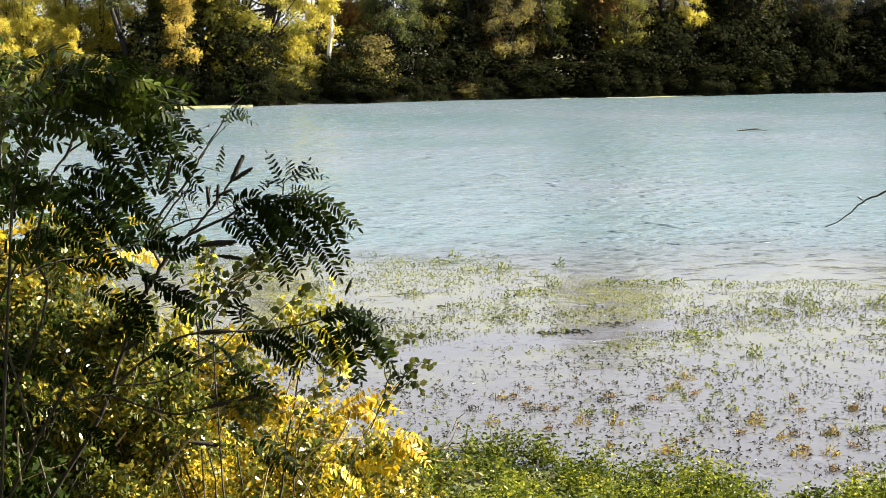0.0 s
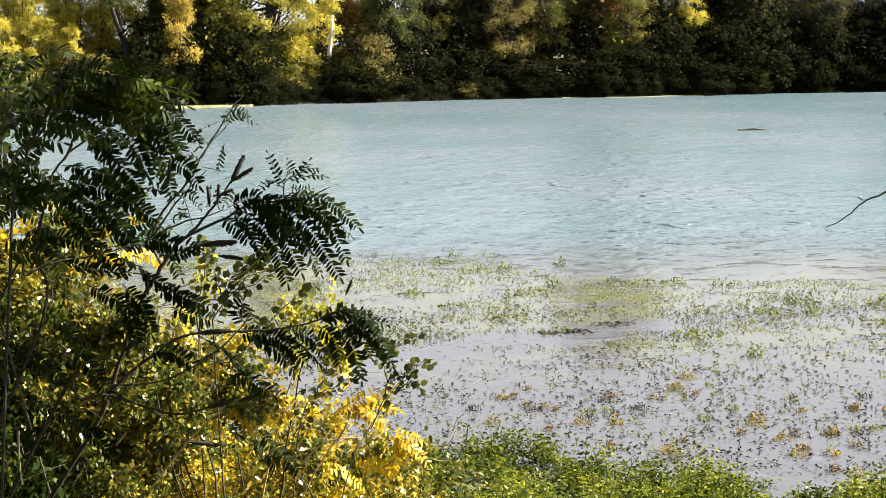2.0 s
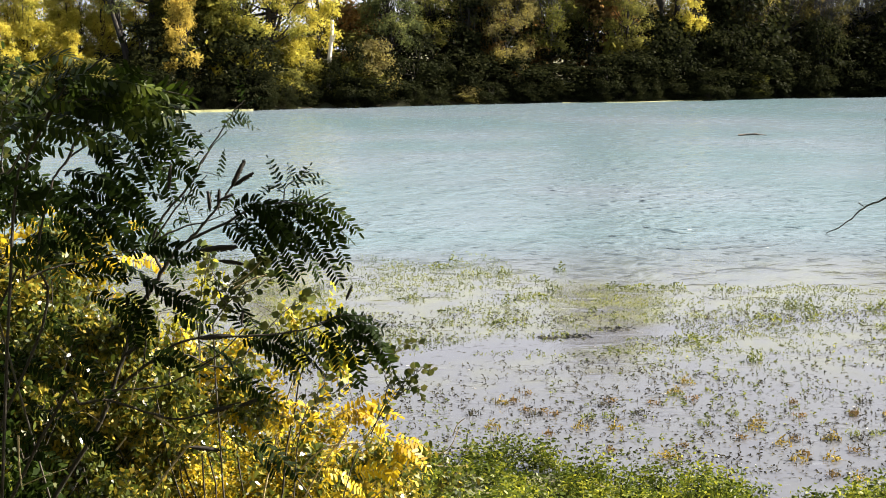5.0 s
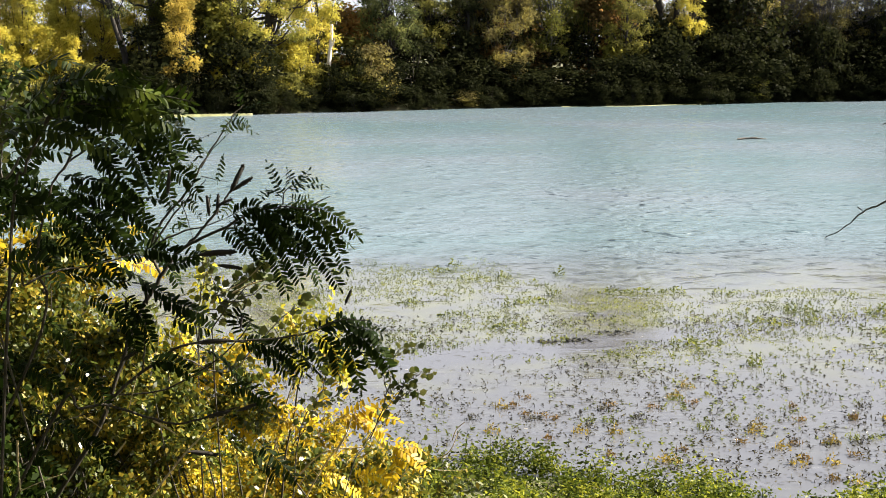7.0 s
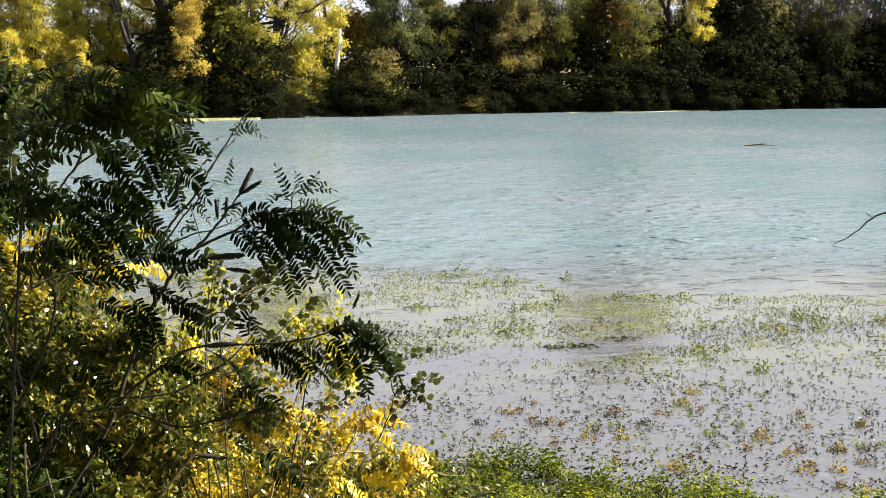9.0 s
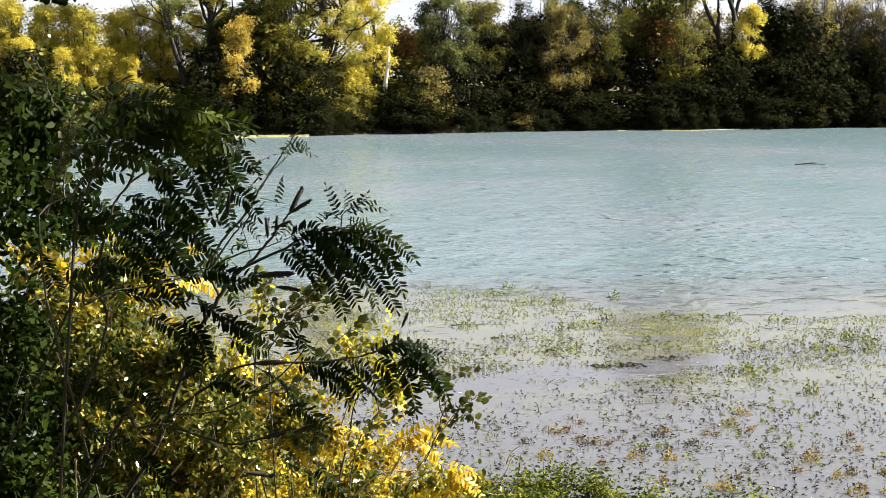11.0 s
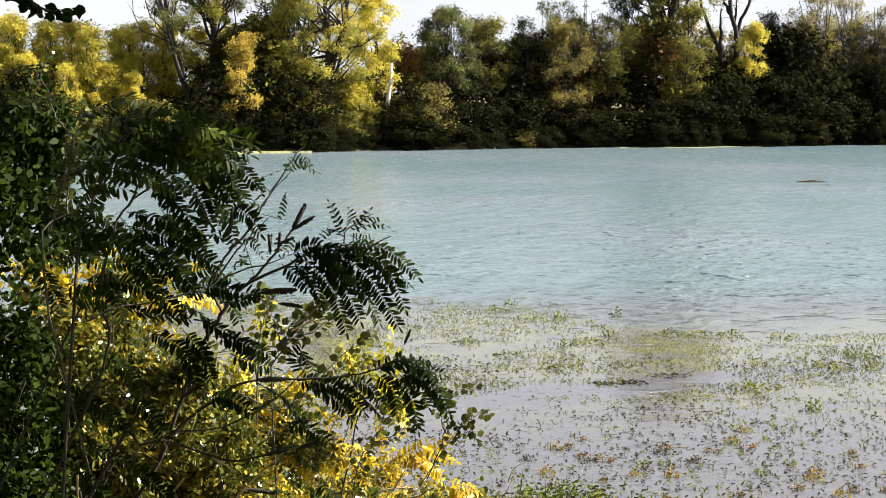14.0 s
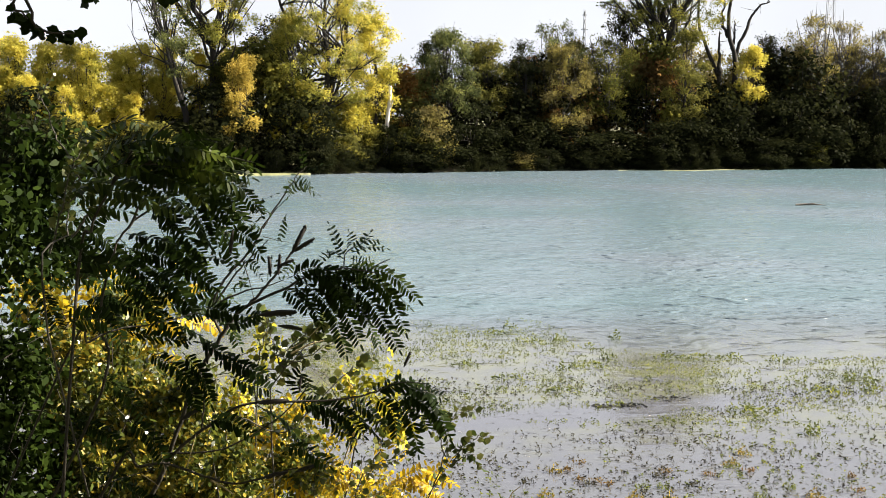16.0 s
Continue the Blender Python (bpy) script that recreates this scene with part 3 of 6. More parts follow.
plant_tree("great_willow", "big spreading willow with golden green leaves", "tree", -16.6, 6,
           tree_meshes(21.5, 6.0, 4.0, 190, 0.85, 210, 0.18, GOLDGREEN, BARK, 0.44, 26, (0.02, 0.0), 3, 1, 0.3, bare_top=0.25, limb_every=3, limb_parts=True))
plant_tree("yellow_ash", "ash with bright yellow sunlit leaves", "tree", -12.2, 4.2,
           tree_meshes(14.2, 2.5, 4.5, 46, 0.85, 240, 0.18, GOLD, BARK, 0.18, 27, hang=0.3))
plant_tree("grey_willow", "shaded willow with olive leaves and pale limbs", "tree", -19.5, 5,
           tree_meshes(13.6, 3.0, 2.5, 60, 0.9, 220, 0.18, GOLDGREEN, GREYBARK, 0.2, 28))


def dead_snag(x, off, h, r, lean):
    y = float(far_shore(x)) + off
    zs = np.linspace(0, 1, 8)
    p = np.stack([lean * h * zs + 0.05 * np.sin(zs * 9), 0.04 * np.cos(zs * 7), -0.3 + (h + 0.3) * zs], -1)
    pieces = [tube(p, r * (1 - 0.5 * zs), 8), tube([p[5], p[5] + (0.3, -0.1, 0.4), p[5] + (0.45, -0.2, 0.9)], [r * 0.4, r * 0.3, r * 0.15], 5)]
    v, f = join(pieces)
    ob = new("dead_trunk", fast_mesh("dead_trunk", v, f, PALEBARK, True))
    ob.location = (x, y, float(height(x, y)))
    tagged(ob, "bare white bleached trunk of a dead tree", "tree trunk")


dead_snag(-11.0, 2.2, 7.6, 0.30, 0.07)
russet = tree_meshes(4.4, 1.9, 0.6, 22, 0.7, 190, 0.17, RUSSET, BARK, 0.08, 31)
shared_tree("russet_bush", "rounded bush with russet orange leaves", "bush",
            [(-7.6, 3.9, 0, 1.15), (-9.2, 8, 2, 1.9), (9.8, 6, 1, 1.25), (15.6, 7, 3, 2.3), (6.6, 5, 4, 1.7), (3.0, 7.5, 5, 2.1), (-9.4, 4.4, 2.2, 0.9)], russet, "russet bushes")
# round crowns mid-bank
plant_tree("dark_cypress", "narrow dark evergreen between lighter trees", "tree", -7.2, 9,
           tree_meshes(11.6, 1.7, 1.5, 34, 0.9, 240, 0.18, SHADEGREEN, BARK, 0.18, 33))
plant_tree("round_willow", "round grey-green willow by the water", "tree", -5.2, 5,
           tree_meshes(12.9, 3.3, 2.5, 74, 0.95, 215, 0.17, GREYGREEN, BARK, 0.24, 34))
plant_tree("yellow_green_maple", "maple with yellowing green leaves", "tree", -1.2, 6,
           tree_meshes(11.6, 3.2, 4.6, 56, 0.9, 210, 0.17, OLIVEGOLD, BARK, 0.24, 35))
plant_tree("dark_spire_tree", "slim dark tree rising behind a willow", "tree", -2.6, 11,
           tree_meshes(11.8, 1.6, 4.0, 34, 0.9, 200, 0.17, SHADEGREEN, BARK, 0.16, 36))
plant_tree("dark_alder", "green alder, its leaves darkened as in shade", "tree", 2.6, 4.5,
           tree_meshes(11.8, 3.0, 2.0, 56, 0.95, 220, 0.18, SHADEGREEN, BARK, 0.22, 37))
plant_tree("pale_robinia", "thin crown of pale yellow-green leaves on light twigs", "tree", 5.2, 7,
           tree_meshes(13.6, 3.9, 6.5, 44, 0.7, 90, 0.17, GREYGREEN, GREYBARK, 0.17, 38, (0.03, 0), 3, 3))
plant_tree("brown_thicket_tree", "half-bare tree with brown and olive leaves", "tree", 6.4, 4.5,
           tree_meshes(11.6, 3.8, 2.0, 90, 0.85, 230, 0.16, BROWN, GREYBARK, 0.18, 39, (0.02, 0), 3, 3))
plant_tree("olive_oak", "oak with olive leaves and a grey stem", "tree", 11.2, 5,
           tree_meshes(12.6, 3.4, 3.0, 66, 0.95, 190, 0.17, OLIVE, GREYBARK, 0.24, 40, (0, 0), 2, 1))
plant_tree("maritime_pine", "dark pine crown above lower trees", "tree", 13.6, 13,
           tree_meshes(15.0, 2.8, 9.5, 30, 0.75, 110, 0.2, SHADEGREEN, BARK, 0.26, 41, flat=0.5))
plant_tree("great_poplar", "great open poplar with thick dark limbs and few leaves", "tree", 17.8, 9,
           tree_meshes(28.5, 7.4, 11.5, 200, 0.95, 170, 0.19, OLIVE, BARK, 0.64, 42, (0, 0), 4, 2, split=0.40, limb_every=3, limb_parts=True))
plant_tree("yellow_green_elm", "elm with light yellow-green leaves", "tree", 19.4, 4.5,
           tree_meshes(13.4, 2.7, 3.5, 50, 0.85, 215, 0.17, OLIVEGOLD, BARK, 0.2, 43))


brownfill = tree_meshes(10.6, 3.2, 1.5, 60, 0.9, 90, 0.24, BROWN, GREYBARK, 0.14, 52, forks=3, twigs=1)
shared_tree("brown_maple", "brownish half-bare maple behind taller trees", "tree",
            [(23.4, 10, 0.0, 1.0), (26.8, 12, 2.0, 1.02), (14.6, 10, 3.0, 1.05), (20.6, 12, 4.0, 1.08), (31.6, 9, 1.0, 1.05), (8.6, 10, 5.0, 1.1), (34.6, 11, 3.3, 1.1), (37.4, 10, 0.6, 1.05), (40.8, 12, 4.4, 1.1), (44.4, 10, 1.8, 1.0)], brownfill, "brown maples")


def bare_tree(x, off):
    """Dead forked tree: two stems and broken limbs, no leaves."""
    y = float(far_shore(x)) + off
    rr = np.random.default_rng(51)
    lines = [([(0, 0, -0.4), (-0.5, 0, 4), (-1.0, 0, 8.2), (-2.6, 0.2, 11.6), (-3.1, 0.3, 15), (-3.4, 0.2, 20)], 0.34),
             ([(-1.0, 0, 8.2), (-0.9, 0.1, 10), (-0.9, 0.2, 13.2)], 0.30),
             ([(0.4, 0.6, -0.4), (0.5, 0.6, 5), (0.7, 0.5, 9.5), (-0.2, 0.4, 13.5), (0.3, 0.5, 17), (0.1, 0.4, 20.5)], 0.40),
             ([(0.7, 0.5, 9.5), (1.4, 0.6, 11.6), (2.6, 0.9, 14.2), (3.6, 1.0, 15.4), (4.6, 1.0, 15.8)], 0.24),
             ([(0.0, 0.4, 12.2), (-0.6, 0.2, 14), (-0.5, 0.1, 17)], 0.2),
             ([(0.4, 0.5, 11.0), (0.8, 0.4, 12.6), (1.0, 0.4, 14)], 0.18),
             ([(0.2, 0.5, 16.0), (1.2, 0.6, 17.4), (2.8, 0.8, 17.8)], 0.12)]
    pieces = []
    for ctrl, r in lines:
        p = curve_points(ctrl, 14)
        p[1:] += rr.normal(size=(13, 3)) * 0.06 + np.cumsum(rr.normal(size=(13, 3)) * 0.05, 0)
        pieces.append(tube(p, r * 1.0 * np.linspace(1, 0.22, 14), 7))
        for _ in range(7):
            q = p[rr.integers(5, 14)]
            e = q + unit(rr.normal(size=3) + np.array([0, 0, 0.7])) * rr.uniform(0.6, 1.8)
            pieces.append(tube([q, (q + e) / 2 + rr.normal(size=3) * 0.1, e], [0.04, 0.025, 0.012], 3))
    v, f = join(pieces)
    ob = new("bare_tree", fast_mesh("bare_tree", v, f, BARK, True))
    ob.location = (x, y, float(height(x, y)))
    tagged(ob, "leafless dead tree with two dark stems and broken limbs", "tree")


bare_tree(24.6, 7)
plant_tree("yellow_mulberry", "small mulberry with bright yellow leaves", "tree", 27.0, 4.6,
           tree_meshes(11.8, 2.0, 5.0, 60, 0.5, 120, 0.16, GOLD, BARK, 0.14, 44))
plant_tree("dark_holly", "tree with leaves darkened as in shade", "tree", 29.4, 9,
           tree_meshes(12.6, 2.2, 3.0, 46, 0.95, 220, 0.18, SHADEGREEN, BARK, 0.18, 45))
twiggy = tree_meshes(15.0, 3.6, 1.5, 104, 0.85, 140, 0.16, BROWN, GREYBARK, 0.2, 46, (0, 0), 4, 6, bare_top=0.5)
shared_tree("twiggy_willow", "half-bare willow with fine grey twigs and a few yellow leaves", "tree",
            [(34.4, 5.5, 0.4, 1.06), (38.6, 7, 2.4, 1.0), (42.6, 6, 4.0, 0.95), (47.5, 6, 5.2, 1.02), (53, 7, 1.2, 1.0)], twiggy, "half-bare willows")
smallgold = tree_meshes(5.0, 1.6, 1.0, 22, 0.6, 170, 0.16, GOLD, BARK, 0.07, 47)
shared_tree("yellow_bush", "small bush with yellow autumn leaves", "bush",
            [(23.6, 7.5, 0.0, 1.3), (-17.6, 3.4, 3.0, 1.0), (-13.4, 3.0, 4.0, 1.1), (-20.8, 2.6, 5.0, 0.7)], smallgold, "yellow bushes")

# tall poplars farther along the bank, added to shade the right-hand trees
tallmesh = tree_meshes(21.0, 4.8, 2.0, 70, 1.6, 80, 0.42, OLIVE, BARK, 0.4, 48, forks=2)
shared_tree("riverside_poplar", "tall dense poplar with olive leaves, added farther along the bank to cast shade", "tree",
            [(58, 4, 0.0, 1.0), (63, 9, 1.0, 1.05), (67, 4, 2.0, 1.0), (72, 10, 3.0, 1.1), (52, 10, 4.0, 1.0)], tallmesh, "tall poplars")

# shrubs that overhang the far waterline; the bank's shade is in their leaf colour
kinds = [tree_meshes(5.6, 3.2, 0.0, 64, 0.8, 46, 0.30, m, BARK, 0.08, 60 + i, forks=3, hang=0.3, limb_every=4) for i, m in enumerate((SHADEGREEN, OLIVE, SHADEGREEN, BROWN, OLIVEGOLD))]
rr = np.random.default_rng(5)
spots = [[] for _ in kinds]
for i, x in enumerate(np.arange(-51, 58, 2.8)):
    for off, s0 in ((-0.2, 0.42), (0.7, 0.55), (2.6, 0.9), (7.5, 1.3)):
        if off > 5 and i % 2:
            continue
        if x < -28 and off > 5:
            s0 = 0.8
        if x > 27 and off > 0.5:
            s0 *= 1.1
        # brighter leaf kind where the bank is sunlit, dark kinds stand for shade
        if -21 < x < -9 and off > 0.5 and rr.uniform() < (0.5 if off > 1 else 0.08):
            spots[4].append((x + rr.normal() * 0.5, off + rr.normal() * 0.3, rr.uniform(0, 6.28), s0 * rr.uniform(0.8, 1.05)))
            continue
        if (-20 < x < -9 or x < -30) and off > 2 and rr.uniform() < 0.35:
            spots[4].append((x + rr.normal() * 0.5, off - 0.6, rr.uniform(0, 6.28), min(s0, 1.0) * rr.uniform(0.7, 0.95)))
            continue
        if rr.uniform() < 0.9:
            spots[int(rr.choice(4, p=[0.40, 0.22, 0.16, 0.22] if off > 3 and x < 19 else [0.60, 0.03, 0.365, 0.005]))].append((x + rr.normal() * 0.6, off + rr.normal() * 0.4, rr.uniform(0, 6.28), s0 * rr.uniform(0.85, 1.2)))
names = [("dark_shrub", "dense green shrub over the water's edge, leaves darkened as in shade"), ("olive_shrub", "olive green shrub on the far bank"),
         ("ivy_shrub", "low ivy-covered shrub by the water, leaves darkened as in shade"), ("brown_shrub", "brownish twiggy shrub on the far bank"),
         ("golden_shrub", "shrub with olive and yellow leaves, coloured bright as in sun, on the far bank")]
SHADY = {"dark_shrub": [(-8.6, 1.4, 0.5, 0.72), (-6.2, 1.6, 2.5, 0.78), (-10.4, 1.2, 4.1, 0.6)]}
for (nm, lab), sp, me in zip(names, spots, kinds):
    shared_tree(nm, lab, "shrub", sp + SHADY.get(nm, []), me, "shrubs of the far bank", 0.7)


def far_woods():
    """The wood that goes on behind the first trees."""
    rr = np.random.default_rng(77)
    n = 560
    x = rr.uniform(-90, 110, n)
    off = rr.uniform(14, 40, n)
    y = far_shore(x) + off
    top = 9.4 + 1.0 * np.sin(x * 0.23) + 0.8 * np.sin(x * 0.61 + 2)
    c = np.stack([x, y, height(x, y) + rr.uniform(0.5, 1, n) * top - 1.0], -1)
    v, f = crown_leaves(c, rr.uniform(1.2, 2.1, n), 110, 0.32, rr)
    tagged(new("far_woods", fast_mesh("far_woods", v, [f], OLIVE)), "dense mixed wood behind the bank", "woods", kind="stuff")


far_woods()


# ---------------------------------------------------------------- pylons beyond the wood
def pylon(x, y, h, w, arms):
    t = thing("pylon", (x, y, 2.5), "grey steel lattice power pylon beyond the trees", "pylon", "pylons")
    pieces = []

    def wdt(z):
        return w * (1 - 0.72 * z / h)
    zs = np.linspace(0, h, 15)
    for sx, sy in ((1, 1), (1, -1), (-1, 1), (-1, -1)):
        pieces.append(tube([(sx * wdt(z) / 2, sy * wdt(z) / 2, z) for z in zs], np.full(15, 0.07), 4))
    for a, b in zip(zs[:-1], zs[1:]):
        for s in (1, -1):
            pieces.append(tube([(-wdt(a) / 2, s * wdt(a) / 2, a), (wdt(b) / 2, s * wdt(b) / 2, b)], [0.05, 0.05], 3))
            pieces.append(tube([(wdt(a) / 2, s * wdt(a) / 2, a), (-wdt(b) / 2, s * wdt(b) / 2, b)], [0.05, 0.05], 3))
    v, f = join(pieces)
    part("mast", fast_mesh("mast", v, f, STEEL), t)
    for z, half in arms:
        v, f = join([tube([(-half, 0, z), (0, 0, z + 0.5), (half, 0, z)], [0.06, 0.1, 0.06], 4), tube([(-half, 0, z), (0, 0, z), (half, 0, z)], [0.06, 0.1, 0.06], 4)])
        part("cross_arm", fast_mesh("cross_arm", v, f, STEEL), t)


pylon(22.4, 400, 30.7, 1.2, [(25.5, 0.9), (29.3, 0.6)])
pylon(86.8, 400, 46.0, 3.6, [(33.6, 2.4), (38, 3.2)])


# ---------------------------------------------------------------- weeds on the water
def weed_edge(x):
    """Outer edge of the weed beds."""
    x = np.asarray(x, float)
    return 34.6 + 5.6 / (1 + np.exp((x - 1.9) * 2.2)) - 0.12 * (x - 5) * (x > 5) + 0.5 * np.sin(x * 0.9 + 0.4) + 0.3 * np.sin(x * 2.3)


def soft_noise(x, y, s, seed):
    return np.array([noise.noise((a * s + seed, b * s, seed * 1.7)) for a, b in zip(x, y)])


def sprouts(n, y0, y1, bias, seed, tall, leaf, leaves, name, label, mat, lanes=True, broad=0.45):
    """Upright shoots standing out of the water in loose patches."""
    rr = np.random.default_rng(seed)
    y = rr.uniform(y0, y1, n)
    x = rr.uniform(-0.40, 0.36, n) * (y + 4)
    d = soft_noise(x, y, 0.42, seed) + 0.6 * soft_noise(x, y, 1.3, seed + 3) + bias
    ok = (y < weed_edge(x) - 0.2) & (y > near_shore(x) + 0.3) & (rr.uniform(-0.3, 0.5, n) < d)
    if lanes:   # an open channel through the beds
        ok &= abs(y - (27.2 + 0.45 * (x - 1.2) + 0.4 * np.sin(x * 2))) > 0.75 * (x > -0.6) * (x < 4.6) * rr.uniform(0.6, 1.15, n)
    x, y = x[ok], y[ok]
    k = len(x)
    h = tall * rr.uniform(0.45, 1.4, k)
    root = np.stack([x, y, np.full(k, -0.02)], -1)
    lean = rr.normal(size=(k, 3)) * np.array([0.35, 0.35, 0]) + np.array([0, 0, 1])
    idx = np.repeat(np.arange(k), leaves)
    u = rr.uniform(0.15, 1.0, len(idx))
    base = root[idx] + lean[idx] * (h[idx] * u)[:, None]
    out = rr.normal(size=(len(idx), 3)) * np.array([1, 1, 0.3]) + np.array([0, 0, 0.45])
    L = leaf * rr.uniform(0.6, 1.35, len(idx))
    v1, f1 = blades(base, out, L, L * broad, 0, 0.15)
    v2, f2 = blades(root, lean, h, 0.014, len(v1))
    ob = new(name, fast_mesh(name, np.concatenate([v1, v2]), [f1, f2], mat))
    tagged(ob, label, "water plants", kind="stuff")


sprouts(64000, 26.5, 41, 0.0, 3, 0.04, 0.036, 3, "green_water_weed", "yellow-green shoots of water weed above the surface", WEEDGREEN)
sprouts(13500, 18.5, 31, 0.0, 5, 0.055, 0.050, 3, "dark_water_weed", "dark and rusty shoots of water weed above the surface", WEEDBROWN)
sprouts(6600, 18.5, 36, -0.06, 8, 0.065, 0.054, 4, "sparse_water_weed", "scattered green shoots of water weed", WEEDGREEN)


def flat_bits(n, seed, size, mat, name, label):
    rr = np.random.default_rng(seed)
    y = rr.uniform(18.5, 34, n)
    x = rr.uniform(-0.36, 0.34, n) * (y + 4)
    ok = soft_noise(x, y, 0.5, seed) + 0.1 > rr.uniform(-0.4, 0.4, n)
    x, y = x[ok], y[ok]
    d = rr.normal(size=(len(x), 3)) * np.array([1, 0.5, 0.05])
    L = size * rr.uniform(0.5, 2.0, len(x))
    v, f = blades(np.stack([x, y, np.full(len(x), 0.012)], -1), d, L, L * rr.uniform(0.12, 0.3, len(x)))
    v[:, 2] = 0.006 + abs(v[:, 2] - 0.012) * 0.3
    tagged(new(name, fast_mesh(name, v, [f], mat)), label, "debris", kind="stuff")


flat_bits(13000, 13, 0.06, WEEDBROWN, "floating_leaves", "dark dead leaves and stalks floating among the weeds")
flat_bits(420, 14, 0.05, PALEBARK, "pale_flotsam", "pale bits of dead leaf on the water")


def weed_clump_mesh(seed, r, h, n, leaf):
    rr = np.random.default_rng(seed)
    a, d = rr.uniform(0, 6.283, n), r * np.sqrt(rr.uniform(0, 1, n))
    base = np.stack([d * np.cos(a), d * np.sin(a), h * (1 - (d / r) ** 2) * rr.uniform(0, 1, n)], -1)
    L = leaf * rr.uniform(0.6, 1.3, n)
    v, f = blades(base, rr.normal(size=(n, 3)) * np.array([1, 1, 0.4]) + np.array([0, 0, 0.6]), L, L * 0.4, 0, 0.15)
    k = n // 4
    v2, f2 = blades(base[:k] * np.array([1, 1, 0]) - np.array([0, 0, 0.03]), rr.normal(size=(k, 3)) * 0.25 + np.array([0, 0, 1]), h * rr.uniform(0.6, 1.2, k), 0.014, len(v))
    return np.concatenate([v, v2]), [f, f2]


def weed_clumps():
    meshes = [fast_mesh("water_plant", *weed_clump_mesh(90 + i, r, h, n, 0.085), WEEDGREEN) for i, (r, h, n) in enumerate([(0.20, 0.20, 44), (0.34, 0.14, 60), (0.14, 0.26, 30), (0.46, 0.11, 80)])]
    places = [(3.9, 34.0, 1), (4.6, 33.9, 3), (5.3, 34.0, 1), (7.4, 31.4, 0), (7.7, 31.0, 2), (7.5, 30.0, 0), (9.4, 31.3, 0), (9.2, 30.9, 1), (8.9, 28.9, 3), (5.5, 25.9, 0),
              (4.6, 27.9, 1), (4.9, 27.8, 3), (0.3, 38.5, 0), (-0.1, 37.5, 1), (1.5, 36.3, 0), (0.7, 36.2, 1), (-2.6, 37.6, 1), (2.9, 36.6, 2), (1.4, 32.0, 2), (-0.7, 32.6, 1),
              (2.0, 32.7, 3), (0.2, 31.0, 1), (1.3, 29.6, 1), (2.5, 33.6, 0), (6.4, 33.7, 1), (-4.8, 36.0, 1), (-6.5, 37.0, 3), (-8.4, 35.0, 1), (9.9, 27.2, 1), (6.6, 29.9, 3)]
    for x, y, k in places:
        ob = thing("water_plant", (x, y, 0), "leafy yellow-green clump of water weed standing in shallow water", "water plant", "water weed clumps")
        ob.rotation_euler = (0, 0, x * 7 + y)
        tagged(part("foliage", meshes[k], ob), kind="stuff")


weed_clumps()


def orange_clumps():
    meshes = [fast_mesh("fading_plant", *weed_clump_mesh(70 + i, r, 0.13, n, 0.055), m) for i, (m, r, n) in enumerate(((RUSSET, 0.10, 26), (FADING, 0.13, 40), (WEEDBROWN, 0.13, 34), (WEEDGREEN, 0.13, 36)))]
    rr = np.random.default_rng(44)
    more = [(x, y, int(k)) for x, y, k in zip(rr.uniform(0.3, 6.8, 46), rr.uniform(18.3, 23.5, 46), rr.integers(0, 4, 46)) if y > float(near_shore(x)) + 0.8]
    for x, y, k in more + [(4.9, 19.7, 0), (5.2, 19.5, 1), (5.6, 19.9, 0), (4.2, 20.6, 0), (5.9, 19.2, 2), (3.3, 20.2, 0), (4.6, 21.5, 1), (3.9, 23.0, 0), (2.5, 21.2, 1), (5.4, 22.7, 0),
                    (4.0, 24.2, 1), (2.6, 22.9, 0), (1.3, 23.4, 0), (0.9, 22.8, 1), (6.5, 20.4, 2), (3.1, 19.6, 1), (1.5, 20.9, 0), (0.7, 21.3, 1), (5.0, 18.7, 0), (6.2, 22.0, 0)]:
        ob = thing("fading_plant", (x, y, 0), "fading orange and brown water plant in the shallows", "water plant", "fading water plants")
        ob.rotation_euler = (0, 0, x * 5 + y)
        tagged(part("foliage", meshes[k], ob), kind="stuff")


orange_clumps()


def dark_reflections():
    """Dark flat blades at the surface that stand for dark reflections in the open channel."""
    rr = np.random.default_rng(17)
    for x, y, r in ((2.05, 28.1, 0.16), (2.6, 28.2, 0.2), (3.4, 29.0, 0.26)):
        n = 45
        a, d = rr.uniform(0, 6.283, n), r * np.sqrt(rr.uniform(0, 1, n))
        base = np.stack([d * np.cos(a) * 1.5, d * np.sin(a) * 1.1, rr.uniform(0.004, 0.02, n)], -1)
        v, f = blades(base, rr.normal(size=(n, 3)) * np.array([1, 0.6, 0.03]), rr.uniform(0.06, 0.16, n), 0.05)
        v[:, 2] = np.clip(v[:, 2], 0.004, 0.03)
        ob = new("weed_mat", fast_mesh("weed_mat", v, [f], REFLECTDARK))
        ob.location = (x, y, 0)
        tagged(ob, "dark reflection laid as flat blades on the water surface", "water plant", "drowned weed mats")


dark_reflections()


